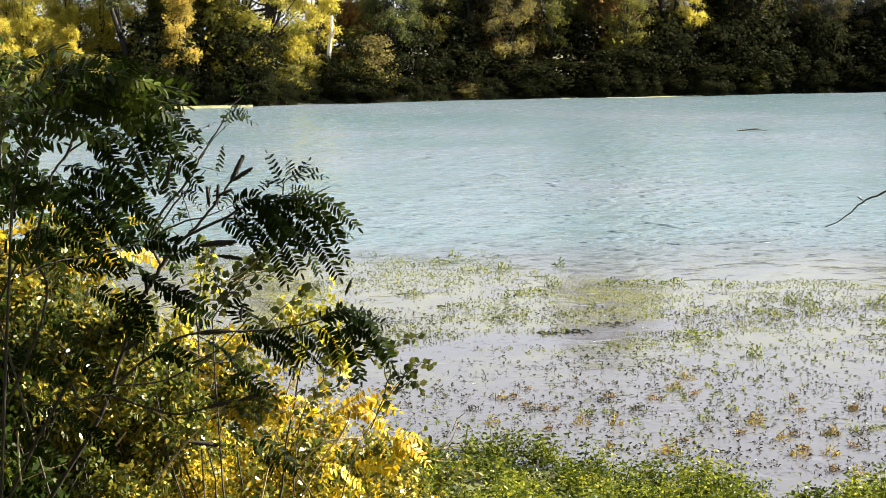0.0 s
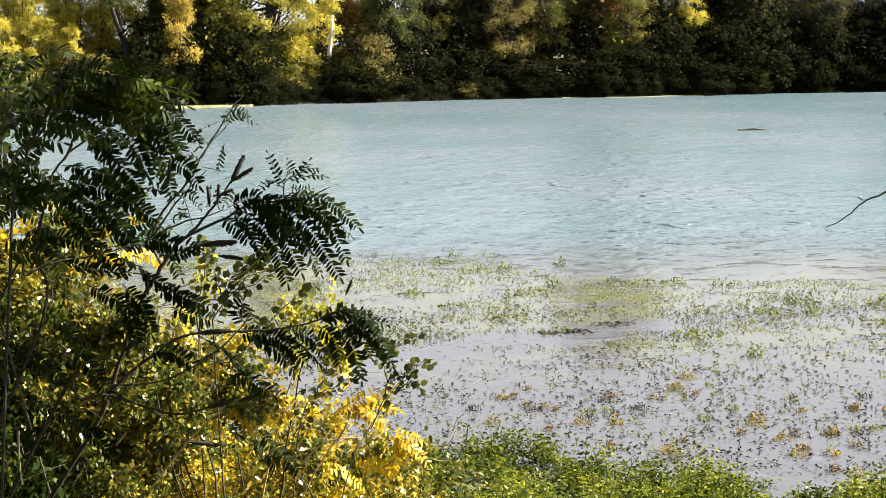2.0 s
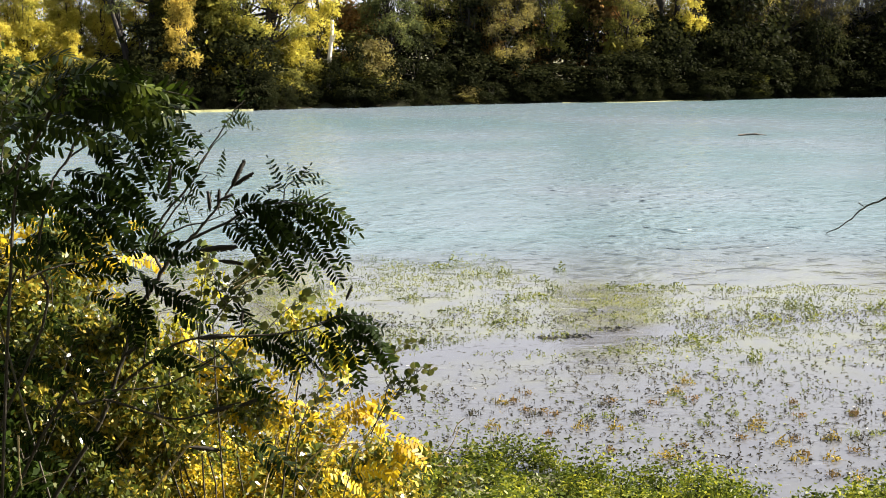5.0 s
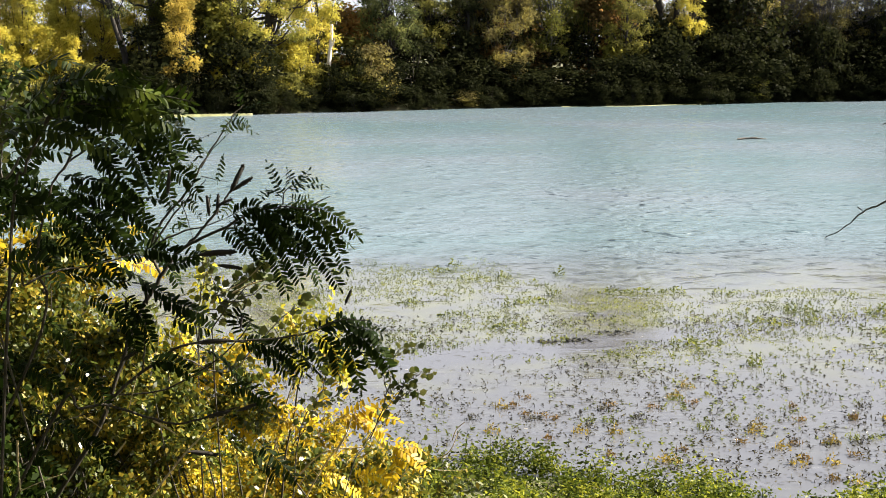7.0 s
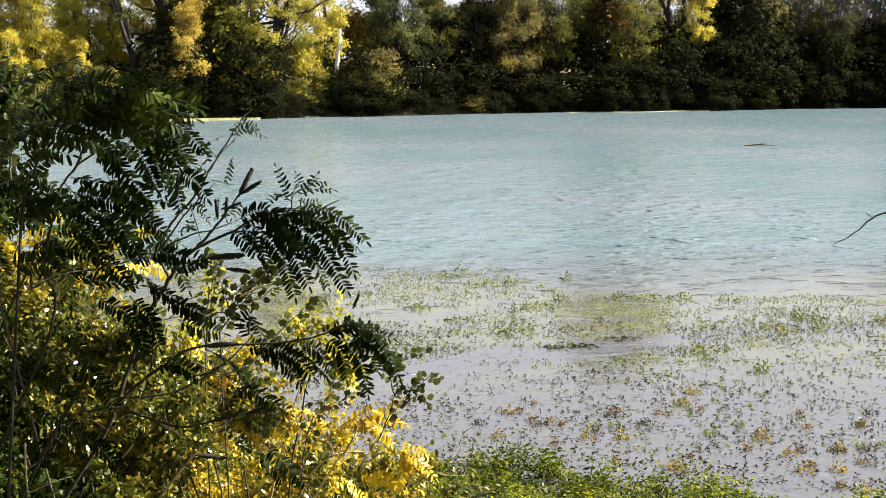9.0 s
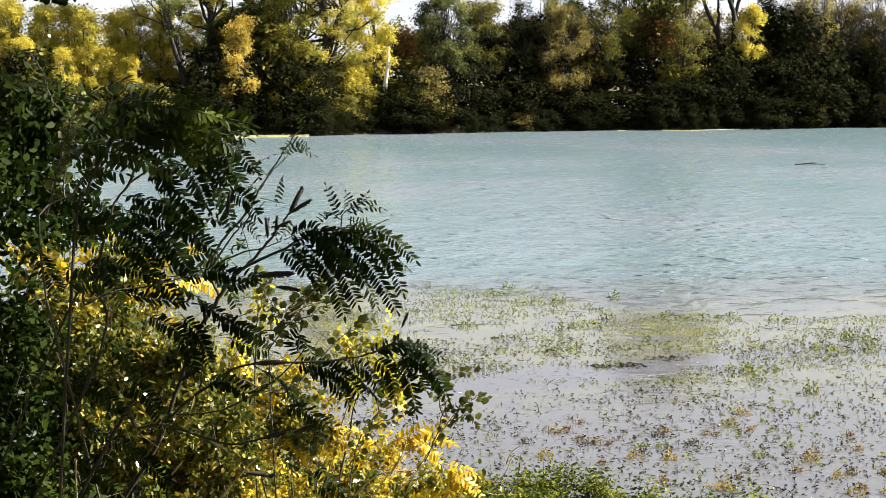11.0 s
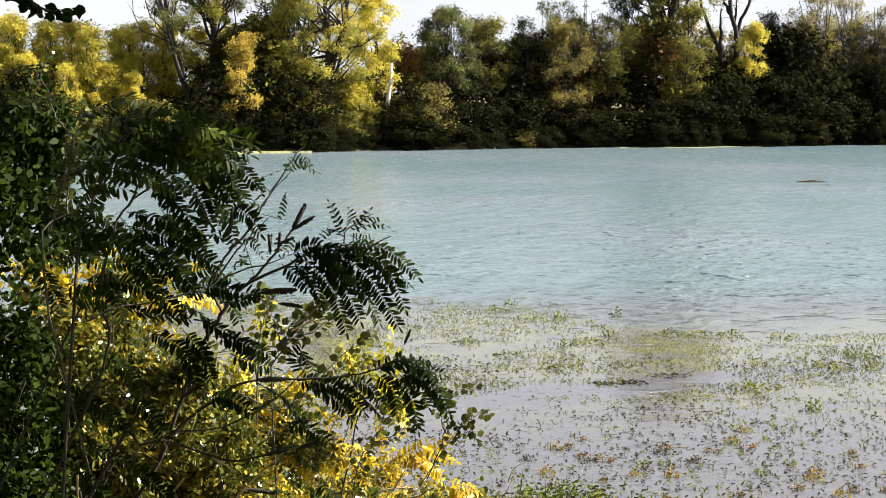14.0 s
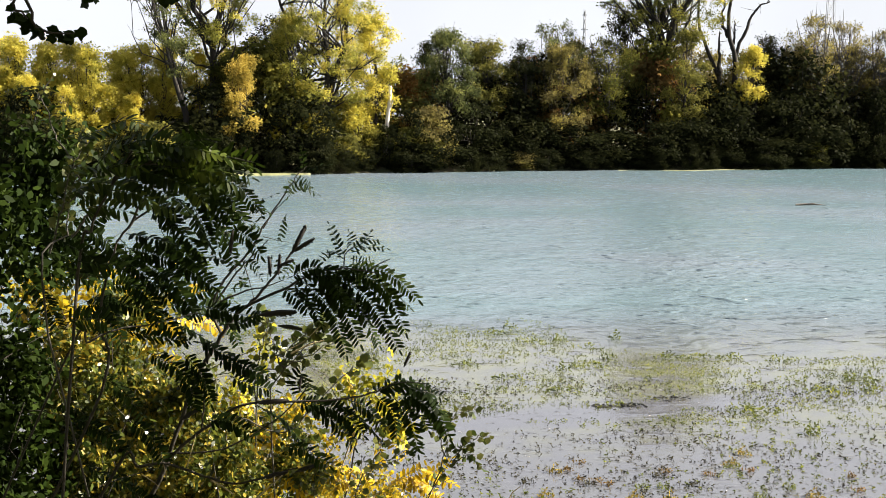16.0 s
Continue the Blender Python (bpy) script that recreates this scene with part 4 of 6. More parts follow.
def driftwood():
    rr = np.random.default_rng(3)
    p = np.stack([np.linspace(-0.9, 0.9, 9), 0.1 * np.sin(np.linspace(0, 5, 9)), 0.03 + 0.05 * np.sin(np.linspace(0.2, 3, 9))], -1)
    pieces = [tube(p, 0.07 * np.linspace(1, 0.3, 9), 6)]
    for k in (2, 4, 6):
        e = p[k] + rr.normal(size=3) * np.array([0.3, 0.2, 0.05]) + np.array([0.3, 0, 0.12])
        pieces.append(tube([p[k], (p[k] + e) / 2, e], [0.03, 0.02, 0.01], 4))
    v, f = join(pieces)
    ob = new("driftwood", fast_mesh("driftwood", v, f, DRIFT, True))
    ob.location = (19.3, 93.2, 0)
    tagged(ob, "dark branch drifting in the river", "driftwood")


driftwood()


# ---------------------------------------------------------------- plants of the near bank
def bank_plants():
    rr = np.random.default_rng(21)
    n = 9500
    x = rr.uniform(-9, 9, n)
    ns = near_shore(x)
    y = ns + rr.uniform(-5.5, 1.5, n)
    reach = 0.42 + 0.4 * np.sin(x * 2.3) + 0.25 * np.sin(x * 5.1) + 0.35 * (x > 2.2)
    tuft = soft_noise(x, y, 1.5, 4)
    ok = (y < ns + reach * rr.uniform(0.4, 1.1, n)) & (tuft > rr.uniform(-0.5, 0.12, n))
    x, y, tuft = x[ok], y[ok], tuft[ok]
    k = len(x)
    z = np.maximum(height(x, y), -0.02)
    h = rr.uniform(0.10, 0.34, k) * (1 + 1.7 * tuft)
    m = 30
    idx = np.repeat(np.arange(k), m)
    base = np.stack([x, y, z], -1)[idx] + rr.normal(size=(k * m, 3)) * np.array([0.07, 0.07, 0]) + np.array([0, 0, 1]) * (h[idx] * rr.uniform(0.15, 1, k * m))[:, None]
    L = rr.uniform(0.035, 0.08, k * m)
    v, f = ovals(base, rr.normal(size=(k * m, 3)) * np.array([1, 1, 0.3]) + np.array([0, 0, 0.35]), L, L * 0.42, 0.15)
    v2, f2 = blades(np.stack([x, y, z - 0.02], -1), rr.normal(size=(k, 3)) * 0.2 + np.array([0, 0, 1]), h, 0.02, len(v))
    tagged(new("bank_plants", fast_mesh("bank_plants", np.concatenate([v, v2]), [f, f2], BANKGREEN)), "carpet of bright green leafy plants at the water's edge", "plants", kind="stuff")


bank_plants()


def woods_behind():
    """The riverside wood that the view is taken from: behind the path and along the bank."""
    rr = np.random.default_rng(88)
    spots = [(x, y) for x, y in zip(rr.uniform(-45, 45, 150), rr.uniform(-26, -6, 150))] + [(x, y) for x, y in zip(rr.uniform(-26, -7, 34), rr.uniform(-6, 9, 34))]
    c, r = [], []
    for x, y in spots:
        top = rr.uniform(8, 14)
        for _ in range(7):
            c.append((x + rr.normal() * 1.3, y + rr.normal() * 1.3, float(height(x, y)) + rr.uniform(0.1, 1) * top))
            r.append(rr.uniform(1.0, 1.9))
    for x, y in zip(rr.uniform(-9, 4, 46), rr.uniform(-5.5, 1.8, 46)):      # unseen boughs over the path, added to keep skylight off the near leaves
        for _ in range(4):
            c.append((x + rr.normal() * 0.9, y + rr.normal() * 0.7, rr.uniform(8.6, 13.5)))
            r.append(rr.uniform(0.8, 1.4))
    v, f = crown_leaves(np.array(c), np.array(r), 34, 0.6, rr)
    tagged(new("woods", fast_mesh("woods", v, [f], OLIVE)), "unseen riverside wood behind the path, with boughs that hold off skylight", "woods", kind="stuff")


woods_behind()


# compound leaves -------------------------------------------------
def leaf_pose(p, along, roll, up=(0.15, -0.75, 0.65)):
    x = Vector(along).normalized()
    y = Vector(up).cross(x)
    y = y.normalized() if y.length > 1e-3 else Vector((0, 1, 0))
    z = x.cross(y)
    m = Matrix((x, y, z)).transposed().to_4x4()
    return Matrix.Translation(p) @ m @ Matrix.Rotation(roll, 4, "X")


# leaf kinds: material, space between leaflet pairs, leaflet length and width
DARK = (NEARSHADED, 0.0125, 0.036, 0.0110)
SPARSE = (NEARSHADED, 0.0160, 0.021, 0.0085)
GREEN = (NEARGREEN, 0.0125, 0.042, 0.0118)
YELLOW = (NEARYELLOW, 0.0145, 0.036, 0.0125)


def frond(shrub, base, mid, tip, kind, seed):
    """One feather-shaped leaf: a bent midrib with paired oblong leaflets and one at the end."""
    rr = np.random.default_rng(seed)
    mat, gap, leaflet, width = kind
    org = np.array(shrub.location)
    rib = curve_points([np.array(p) - org for p in (base, mid, tip)], 11)
    s = np.linspace(0, 1, 11)
    length = np.linalg.norm(np.diff(rib, axis=0), axis=1).sum()
    v0, f0 = tube(rib, 0.0019 * np.linspace(1, 0.35, 11), 3)
    tang = unit(np.gradient(rib, axis=0))
    face = unit(np.array([rr.normal() * 0.5, -0.65, 0.6 + rr.normal() * 0.45]))
    a = np.linspace(0, 2 * np.pi, 11)[:-1]
    ox = 0.5 - 0.5 * np.sign(np.cos(a)) * abs(np.cos(a)) ** 0.8
    oy = 0.5 * np.sign(np.sin(a)) * abs(np.sin(a)) ** 0.8 * (1 + 0.1 * np.cos(a))
    pairs = max(3, int(length * 0.9 / gap))
    twist = rr.normal() * 0.25
    vs, fs, o = [v0], [], len(v0)
    for k, side in [(k, d) for k in range(pairs) for d in (1, -1)] + [(pairs, 0)]:
        u = 0.12 + 0.88 * k / pairs
        if side and rr.uniform() < 0.04:
            continue
        p = np.array([np.interp(u, s, rib[:, i]) for i in range(3)])
        t = tang[min(10, int(u * 10))]
        n = unit(face - t * np.dot(face, t))
        out = np.cross(n, t) * side
        size = leaflet * (0.62 + 0.45 * math.sin(math.pi * min(1, 0.12 + u * 0.80))) * rr.uniform(0.85, 1.12)
        lean = radians(rr.normal(66, 7)) if side else 0.0
        along = unit(t * math.cos(lean) + out * math.sin(lean) + n * (rr.normal() * 0.20 + twist * side - 0.12) + np.array([0, 0, -0.12]))
        across = unit(np.cross(n + rr.normal(size=3) * 0.22, along))
        up = np.cross(along, across)
        wide = width / leaflet * size * rr.uniform(0.88, 1.1)
        vs.append(p + along * (0.05 * leaflet + size * ox[:, None]) + across * (wide * oy[:, None]) + up * (0.16 * wide * abs(oy[:, None]) * 2 - 0.10 * size * (ox[:, None] - 0.3) ** 2))
        fs.append(np.arange(10) + o)
        o += 10
    part("leaf", fast_mesh("leaf", np.concatenate(vs), [f0, np.array(fs)], mat), shrub)


def stalk(shrub, ctrl, r0, r1, bark=None):
    """A stem of a shrub, slightly crooked."""
    n = 5 * len(ctrl)
    rr = np.random.default_rng(n + int(1000 * r0) + len(shrub.children))
    p = curve_points(ctrl, n)
    p[1:-1] += rr.normal(size=(n - 2, 3)) * r0 * 0.25
    v, f = tube(p - np.array(shrub.location), np.linspace(r0, r1, n), 6)
    part("stem", fast_mesh("stem", v, f, bark or TWIG, True), shrub)


def pod_mesh(seed):
    """Dark upright seed spike of false indigo."""
    rr = np.random.default_rng(seed)
    n = 60
    s = rr.uniform(0.1, 1, n)
    a = rr.uniform(0, 6.28, n)
    base = np.stack([0.085 * s, 0.003 * np.cos(a), 0.003 * np.sin(a)], -1)
    v, f = blades(base, np.stack([np.full(n, 1.6), np.cos(a), np.sin(a)], -1), 0.010, 0.006)
    v2, f2 = tube([(0, 0, 0), (0.02, 0, 0.002), (0.05, 0, 0.004), (0.08, 0, 0.001), (0.093, 0, 0)], [0.0025, 0.0066, 0.0075, 0.006, 0.002], 6)
    return fast_mesh("seed_spike", np.concatenate([v2, v]), [f2, f + len(v2)], BARK)


SPIKES = [pod_mesh(1), pod_mesh(2)]


def spike(shrub, base, tip):
    base, tip = Vector(base), Vector(tip)
    ob = part("seed_spike", SPIKES[len(shrub.children) % 2], shrub, "dark dry seed spike")
    ob.matrix_local = leaf_pose(base - Vector(shrub.location), tip - base, 0) @ Matrix.Scale((tip - base).length / 0.095, 4)


def leafy_stem(shrub, ctrl, r0, r1, meshes, leaves, start, droop, seed, spread=0.8, scale=1.0, bias=(0, 0, 0), spikes=0, bark=None, twist=0.45):
    """One stem with leaves set alternately along its upper part."""
    rr = np.random.default_rng(seed)
    p = curve_points(ctrl, 22)
    p[1:-1] += rr.normal(size=(20, 3)) * r0 * 0.5
    p[1:-1] += np.cumsum(rr.normal(size=(20, 3)), 0) * np.sin(np.linspace(0.1, 3.0, 20))[:, None] * 0.006
    org = np.array(shrub.location)
    v, f = tube(p - org, np.linspace(r0, r1, 22), 5)
    part("stem", fast_mesh("stem", v, f, bark or TWIG, True), shrub)
    tang = unit(np.gradient(p, axis=0))
    for k in range(leaves):
        u = start + (1 - start) * ((k + rr.uniform(0, 0.8)) / leaves)
        q = np.array([np.interp(u * 21, range(22), p[:, i]) for i in range(3)])
        t = tang[min(21, int(u * 21))]
        side = unit(np.array([-t[2], 0, t[0]]) * (1 if k % 2 else -1) + rr.normal(size=3) * np.array([0.35, 0.45, 0.35]))
        d = unit(t * (0.55 + 0.5 * u) + side * spread + np.array([0, 0, -droop]) + np.array(bias) + rr.normal(size=3) * 0.12)
        ob = part("leaf", meshes[int(rr.integers(len(meshes)))], shrub)
        s = scale * rr.uniform(0.72, 1.15)
        ob.matrix_local = leaf_pose(q - org, d, rr.normal() * twist) @ Matrix.Scale(s, 4)
    for k in range(spikes):
        q = p[int(rr.integers(12, 22))]
        d = unit(np.array([rr.normal() * 0.6 + 0.3, rr.normal() * 0.5, 0.55]))
        ob = part("seed_spike", SPIKES[k % 2], shrub, "dark dry seed spike" if k == 0 else "")
        ob.matrix_local = leaf_pose(q - org, d, 0) @ Matrix.Scale(rr.uniform(0.6, 0.95), 4)


# the false indigo that reaches out over the view, shade put into its leaf colour
indigo = thing("false_indigo_shrub", (-2.0, 5.3, 3.15), "false indigo shrub with seed spikes and feathery leaves darkened as in shade", "shrub")
# main stems and their forks
stalk(indigo, [(-1.90, 5.30, 3.20), (-1.294, 5.250, 4.086), (-1.173, 5.250, 4.355), (-1.085, 5.250, 4.580), (-1.000, 5.250, 4.722), (-0.947, 5.250, 4.803)], 0.0085, 0.007)
stalk(indigo, [(-0.947, 5.250, 4.803), (-0.865, 5.250, 4.873), (-0.793, 5.250, 4.963), (-0.742, 5.250, 5.032), (-0.710, 5.250, 5.092)], 0.006, 0.0025)
stalk(indigo, [(-0.947, 5.250, 4.803), (-0.873, 5.230, 4.851), (-0.759, 5.210, 4.903), (-0.676, 5.190, 4.948), (-0.555, 5.170, 4.977), (-0.436, 5.150, 4.963)], 0.0065, 0.002)
stalk(indigo, [(-1.019, 5.350, 4.707), (-1.053, 5.364, 4.809), (-1.012, 5.379, 4.910), (-0.921, 5.393, 5.014), (-0.874, 5.407, 5.101), (-0.806, 5.421, 5.206), (-0.757, 5.436, 5.283), (-0.721, 5.450, 5.321)], 0.006, 0.0015)
stalk(indigo, [(-1.056, 5.400, 4.812), (-0.966, 5.400, 4.940), (-0.885, 5.400, 5.022), (-0.856, 5.400, 5.054)], 0.004, 0.0015)
stalk(indigo, [(-0.876, 5.420, 5.094), (-0.840, 5.420, 5.151), (-0.777, 5.420, 5.216)], 0.0025, 0.0012)
stalk(indigo, [(-1.029, 5.350, 4.831), (-0.922, 5.350, 4.875), (-0.857, 5.350, 4.889), (-0.789, 5.350, 4.915)], 0.004, 0.0018)
stalk(indigo, [(-0.952, 5.400, 4.985), (-0.929, 5.400, 4.917), (-0.909, 5.400, 4.840)], 0.0022, 0.0015)
stalk(indigo, [(-0.877, 5.420, 5.065), (-0.826, 5.420, 5.052), (-0.781, 5.420, 5.044)], 0.0018, 0.001)
stalk(indigo, [(-0.558, 5.200, 4.982), (-0.551, 5.200, 5.026), (-0.517, 5.200, 5.055), (-0.473, 5.200, 5.096)], 0.0025, 0.0012)
stalk(indigo, [(-0.470, 5.200, 4.962), (-0.436, 5.200, 4.989), (-0.392, 5.200, 5.009)], 0.003, 0.0016)
stalk(indigo, [(-2.10, 5.20, 3.20), (-1.378, 4.950, 4.519), (-1.362, 4.950, 4.808), (-1.310, 4.950, 5.035), (-1.259, 4.950, 5.128), (-1.172, 4.950, 5.199), (-1.058, 4.950, 5.267), (-1.010, 4.950, 5.304)], 0.0055, 0.0025)
stalk(indigo, [(-1.243, 4.900, 5.132), (-1.168, 4.900, 5.261), (-1.092, 4.900, 5.316), (-0.959, 4.900, 5.317)], 0.005, 0.002)
stalk(indigo, [(-2.20, 5.20, 3.20), (-1.441, 4.800, 4.690), (-1.369, 4.850, 4.756), (-1.278, 4.900, 4.795), (-1.177, 4.950, 4.806), (-1.036, 5.000, 4.837)], 0.0045, 0.0025)
stalk(indigo, [(-1.90, 5.10, 3.20), (-1.344, 5.000, 4.263), (-1.246, 5.000, 4.304), (-1.130, 5.000, 4.311), (-0.939, 5.000, 4.251), (-0.851, 5.000, 4.262), (-0.696, 5.000, 4.308)], 0.007, 0.003)
stalk(indigo, [(-1.180, 5.050, 4.300), (-1.040, 5.050, 4.418), (-0.882, 5.050, 4.516), (-0.707, 5.050, 4.527), (-0.551, 5.050, 4.538), (-0.435, 5.050, 4.562)], 0.006, 0.003)
stalk(indigo, [(-1.046, 5.100, 4.407), (-1.035, 5.100, 4.527), (-1.027, 5.100, 4.636)], 0.004, 0.002)
stalk(indigo, [(-1.171, 5.100, 4.328), (-0.974, 5.100, 4.347), (-0.794, 5.100, 4.446), (-0.693, 5.100, 4.545), (-0.663, 5.100, 4.604)], 0.004, 0.0015)
stalk(indigo, [(-0.435, 5.050, 4.562), (-0.356, 5.050, 4.597), (-0.260, 5.050, 4.595)], 0.003, 0.0015)
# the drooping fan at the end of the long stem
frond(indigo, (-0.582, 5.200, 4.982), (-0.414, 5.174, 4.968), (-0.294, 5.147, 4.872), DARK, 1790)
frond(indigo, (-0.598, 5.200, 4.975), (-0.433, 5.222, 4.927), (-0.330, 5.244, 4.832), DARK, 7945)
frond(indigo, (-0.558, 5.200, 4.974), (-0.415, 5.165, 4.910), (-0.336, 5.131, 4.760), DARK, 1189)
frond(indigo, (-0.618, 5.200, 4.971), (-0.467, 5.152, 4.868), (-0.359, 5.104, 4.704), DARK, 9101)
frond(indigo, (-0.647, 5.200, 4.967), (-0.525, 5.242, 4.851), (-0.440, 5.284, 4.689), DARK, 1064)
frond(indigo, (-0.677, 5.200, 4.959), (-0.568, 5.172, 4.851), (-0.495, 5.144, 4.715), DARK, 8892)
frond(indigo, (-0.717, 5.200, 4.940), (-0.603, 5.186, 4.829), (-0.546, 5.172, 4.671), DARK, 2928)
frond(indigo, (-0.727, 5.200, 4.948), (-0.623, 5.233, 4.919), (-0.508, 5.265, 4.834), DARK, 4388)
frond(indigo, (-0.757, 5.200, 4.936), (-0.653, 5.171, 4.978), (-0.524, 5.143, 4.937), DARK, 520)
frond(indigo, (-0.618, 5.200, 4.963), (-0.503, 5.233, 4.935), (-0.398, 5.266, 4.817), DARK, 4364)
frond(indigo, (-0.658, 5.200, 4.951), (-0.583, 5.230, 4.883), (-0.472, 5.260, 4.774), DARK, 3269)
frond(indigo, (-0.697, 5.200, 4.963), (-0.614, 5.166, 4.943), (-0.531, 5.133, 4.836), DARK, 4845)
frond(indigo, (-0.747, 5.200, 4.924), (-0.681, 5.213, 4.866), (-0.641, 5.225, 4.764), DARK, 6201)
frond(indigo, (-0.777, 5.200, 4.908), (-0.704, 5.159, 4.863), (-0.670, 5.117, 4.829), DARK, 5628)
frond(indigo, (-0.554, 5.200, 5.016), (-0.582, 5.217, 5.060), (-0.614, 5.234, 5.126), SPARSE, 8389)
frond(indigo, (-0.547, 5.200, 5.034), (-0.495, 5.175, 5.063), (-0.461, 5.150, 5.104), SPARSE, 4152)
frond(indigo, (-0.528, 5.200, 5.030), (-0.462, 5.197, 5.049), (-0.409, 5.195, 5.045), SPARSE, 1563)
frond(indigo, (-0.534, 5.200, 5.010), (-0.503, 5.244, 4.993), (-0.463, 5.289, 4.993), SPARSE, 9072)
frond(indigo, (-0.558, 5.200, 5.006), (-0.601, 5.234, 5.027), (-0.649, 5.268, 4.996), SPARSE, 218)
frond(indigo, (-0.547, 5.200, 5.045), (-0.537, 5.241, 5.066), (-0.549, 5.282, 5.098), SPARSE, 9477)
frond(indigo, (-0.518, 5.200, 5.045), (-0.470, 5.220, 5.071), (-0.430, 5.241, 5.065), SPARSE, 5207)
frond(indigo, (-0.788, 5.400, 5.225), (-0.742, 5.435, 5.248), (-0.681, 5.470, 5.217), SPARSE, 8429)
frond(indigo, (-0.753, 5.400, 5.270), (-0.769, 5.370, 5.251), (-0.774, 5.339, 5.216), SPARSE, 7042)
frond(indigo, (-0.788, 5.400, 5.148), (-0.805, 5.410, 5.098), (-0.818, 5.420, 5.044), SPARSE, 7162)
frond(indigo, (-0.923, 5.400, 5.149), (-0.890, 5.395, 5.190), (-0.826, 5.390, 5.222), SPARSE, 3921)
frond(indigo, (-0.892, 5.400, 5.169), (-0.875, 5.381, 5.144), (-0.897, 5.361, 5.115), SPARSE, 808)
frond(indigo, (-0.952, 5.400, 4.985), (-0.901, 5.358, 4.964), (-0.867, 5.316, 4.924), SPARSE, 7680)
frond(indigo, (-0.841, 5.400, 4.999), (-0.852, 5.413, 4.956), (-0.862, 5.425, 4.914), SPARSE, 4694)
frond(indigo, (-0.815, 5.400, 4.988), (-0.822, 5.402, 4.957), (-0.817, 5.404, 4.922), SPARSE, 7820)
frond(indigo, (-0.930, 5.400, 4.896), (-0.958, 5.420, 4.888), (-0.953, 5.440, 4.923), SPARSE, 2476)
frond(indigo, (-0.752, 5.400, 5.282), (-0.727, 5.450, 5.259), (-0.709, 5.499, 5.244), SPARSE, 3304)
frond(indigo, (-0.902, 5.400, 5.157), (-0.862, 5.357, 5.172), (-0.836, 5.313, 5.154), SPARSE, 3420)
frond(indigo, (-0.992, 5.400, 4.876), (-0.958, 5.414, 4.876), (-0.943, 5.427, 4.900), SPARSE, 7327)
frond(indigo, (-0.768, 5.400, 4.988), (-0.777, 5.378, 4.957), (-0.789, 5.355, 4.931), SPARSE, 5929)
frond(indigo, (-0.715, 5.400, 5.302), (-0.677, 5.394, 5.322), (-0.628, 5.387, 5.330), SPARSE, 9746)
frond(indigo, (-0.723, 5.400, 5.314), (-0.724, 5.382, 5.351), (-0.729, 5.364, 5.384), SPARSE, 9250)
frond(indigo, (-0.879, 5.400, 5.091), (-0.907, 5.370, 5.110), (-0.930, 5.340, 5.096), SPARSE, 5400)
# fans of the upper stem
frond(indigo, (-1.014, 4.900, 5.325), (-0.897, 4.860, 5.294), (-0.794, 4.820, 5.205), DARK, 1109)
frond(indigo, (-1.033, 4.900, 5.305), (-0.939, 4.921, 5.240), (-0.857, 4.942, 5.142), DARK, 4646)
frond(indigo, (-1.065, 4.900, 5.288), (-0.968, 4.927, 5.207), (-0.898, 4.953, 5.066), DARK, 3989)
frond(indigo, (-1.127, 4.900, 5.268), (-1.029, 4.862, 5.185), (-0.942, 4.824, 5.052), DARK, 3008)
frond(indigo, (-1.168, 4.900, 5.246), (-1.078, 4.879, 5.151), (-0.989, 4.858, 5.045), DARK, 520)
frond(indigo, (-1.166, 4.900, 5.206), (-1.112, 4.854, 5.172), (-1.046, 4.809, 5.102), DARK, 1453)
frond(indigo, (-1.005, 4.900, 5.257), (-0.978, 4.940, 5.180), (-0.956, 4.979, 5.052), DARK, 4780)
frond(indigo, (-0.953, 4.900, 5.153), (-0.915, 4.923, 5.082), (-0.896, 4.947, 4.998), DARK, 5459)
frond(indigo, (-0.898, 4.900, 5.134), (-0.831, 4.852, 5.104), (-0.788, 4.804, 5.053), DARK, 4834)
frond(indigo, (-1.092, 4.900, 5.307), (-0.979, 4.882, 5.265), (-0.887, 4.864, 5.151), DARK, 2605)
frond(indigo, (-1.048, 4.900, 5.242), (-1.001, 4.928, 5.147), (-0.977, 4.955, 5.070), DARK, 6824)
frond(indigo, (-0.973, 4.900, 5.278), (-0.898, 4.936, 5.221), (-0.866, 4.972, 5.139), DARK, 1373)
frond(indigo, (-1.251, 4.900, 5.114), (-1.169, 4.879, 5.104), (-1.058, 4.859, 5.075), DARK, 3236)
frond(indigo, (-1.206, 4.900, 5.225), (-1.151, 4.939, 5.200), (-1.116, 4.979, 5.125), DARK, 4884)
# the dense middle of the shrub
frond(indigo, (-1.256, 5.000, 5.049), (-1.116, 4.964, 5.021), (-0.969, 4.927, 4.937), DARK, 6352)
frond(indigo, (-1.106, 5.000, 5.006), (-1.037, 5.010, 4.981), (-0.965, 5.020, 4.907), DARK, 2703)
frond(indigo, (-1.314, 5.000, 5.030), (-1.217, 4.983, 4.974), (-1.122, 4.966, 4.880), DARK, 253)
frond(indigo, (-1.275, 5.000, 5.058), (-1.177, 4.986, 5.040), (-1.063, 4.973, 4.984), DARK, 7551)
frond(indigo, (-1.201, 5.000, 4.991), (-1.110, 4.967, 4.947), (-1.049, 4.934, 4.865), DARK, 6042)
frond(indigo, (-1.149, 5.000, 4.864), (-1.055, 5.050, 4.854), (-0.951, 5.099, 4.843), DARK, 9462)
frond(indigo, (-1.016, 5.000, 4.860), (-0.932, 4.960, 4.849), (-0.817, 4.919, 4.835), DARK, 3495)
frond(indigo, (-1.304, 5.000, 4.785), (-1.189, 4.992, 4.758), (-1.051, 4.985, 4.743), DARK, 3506)
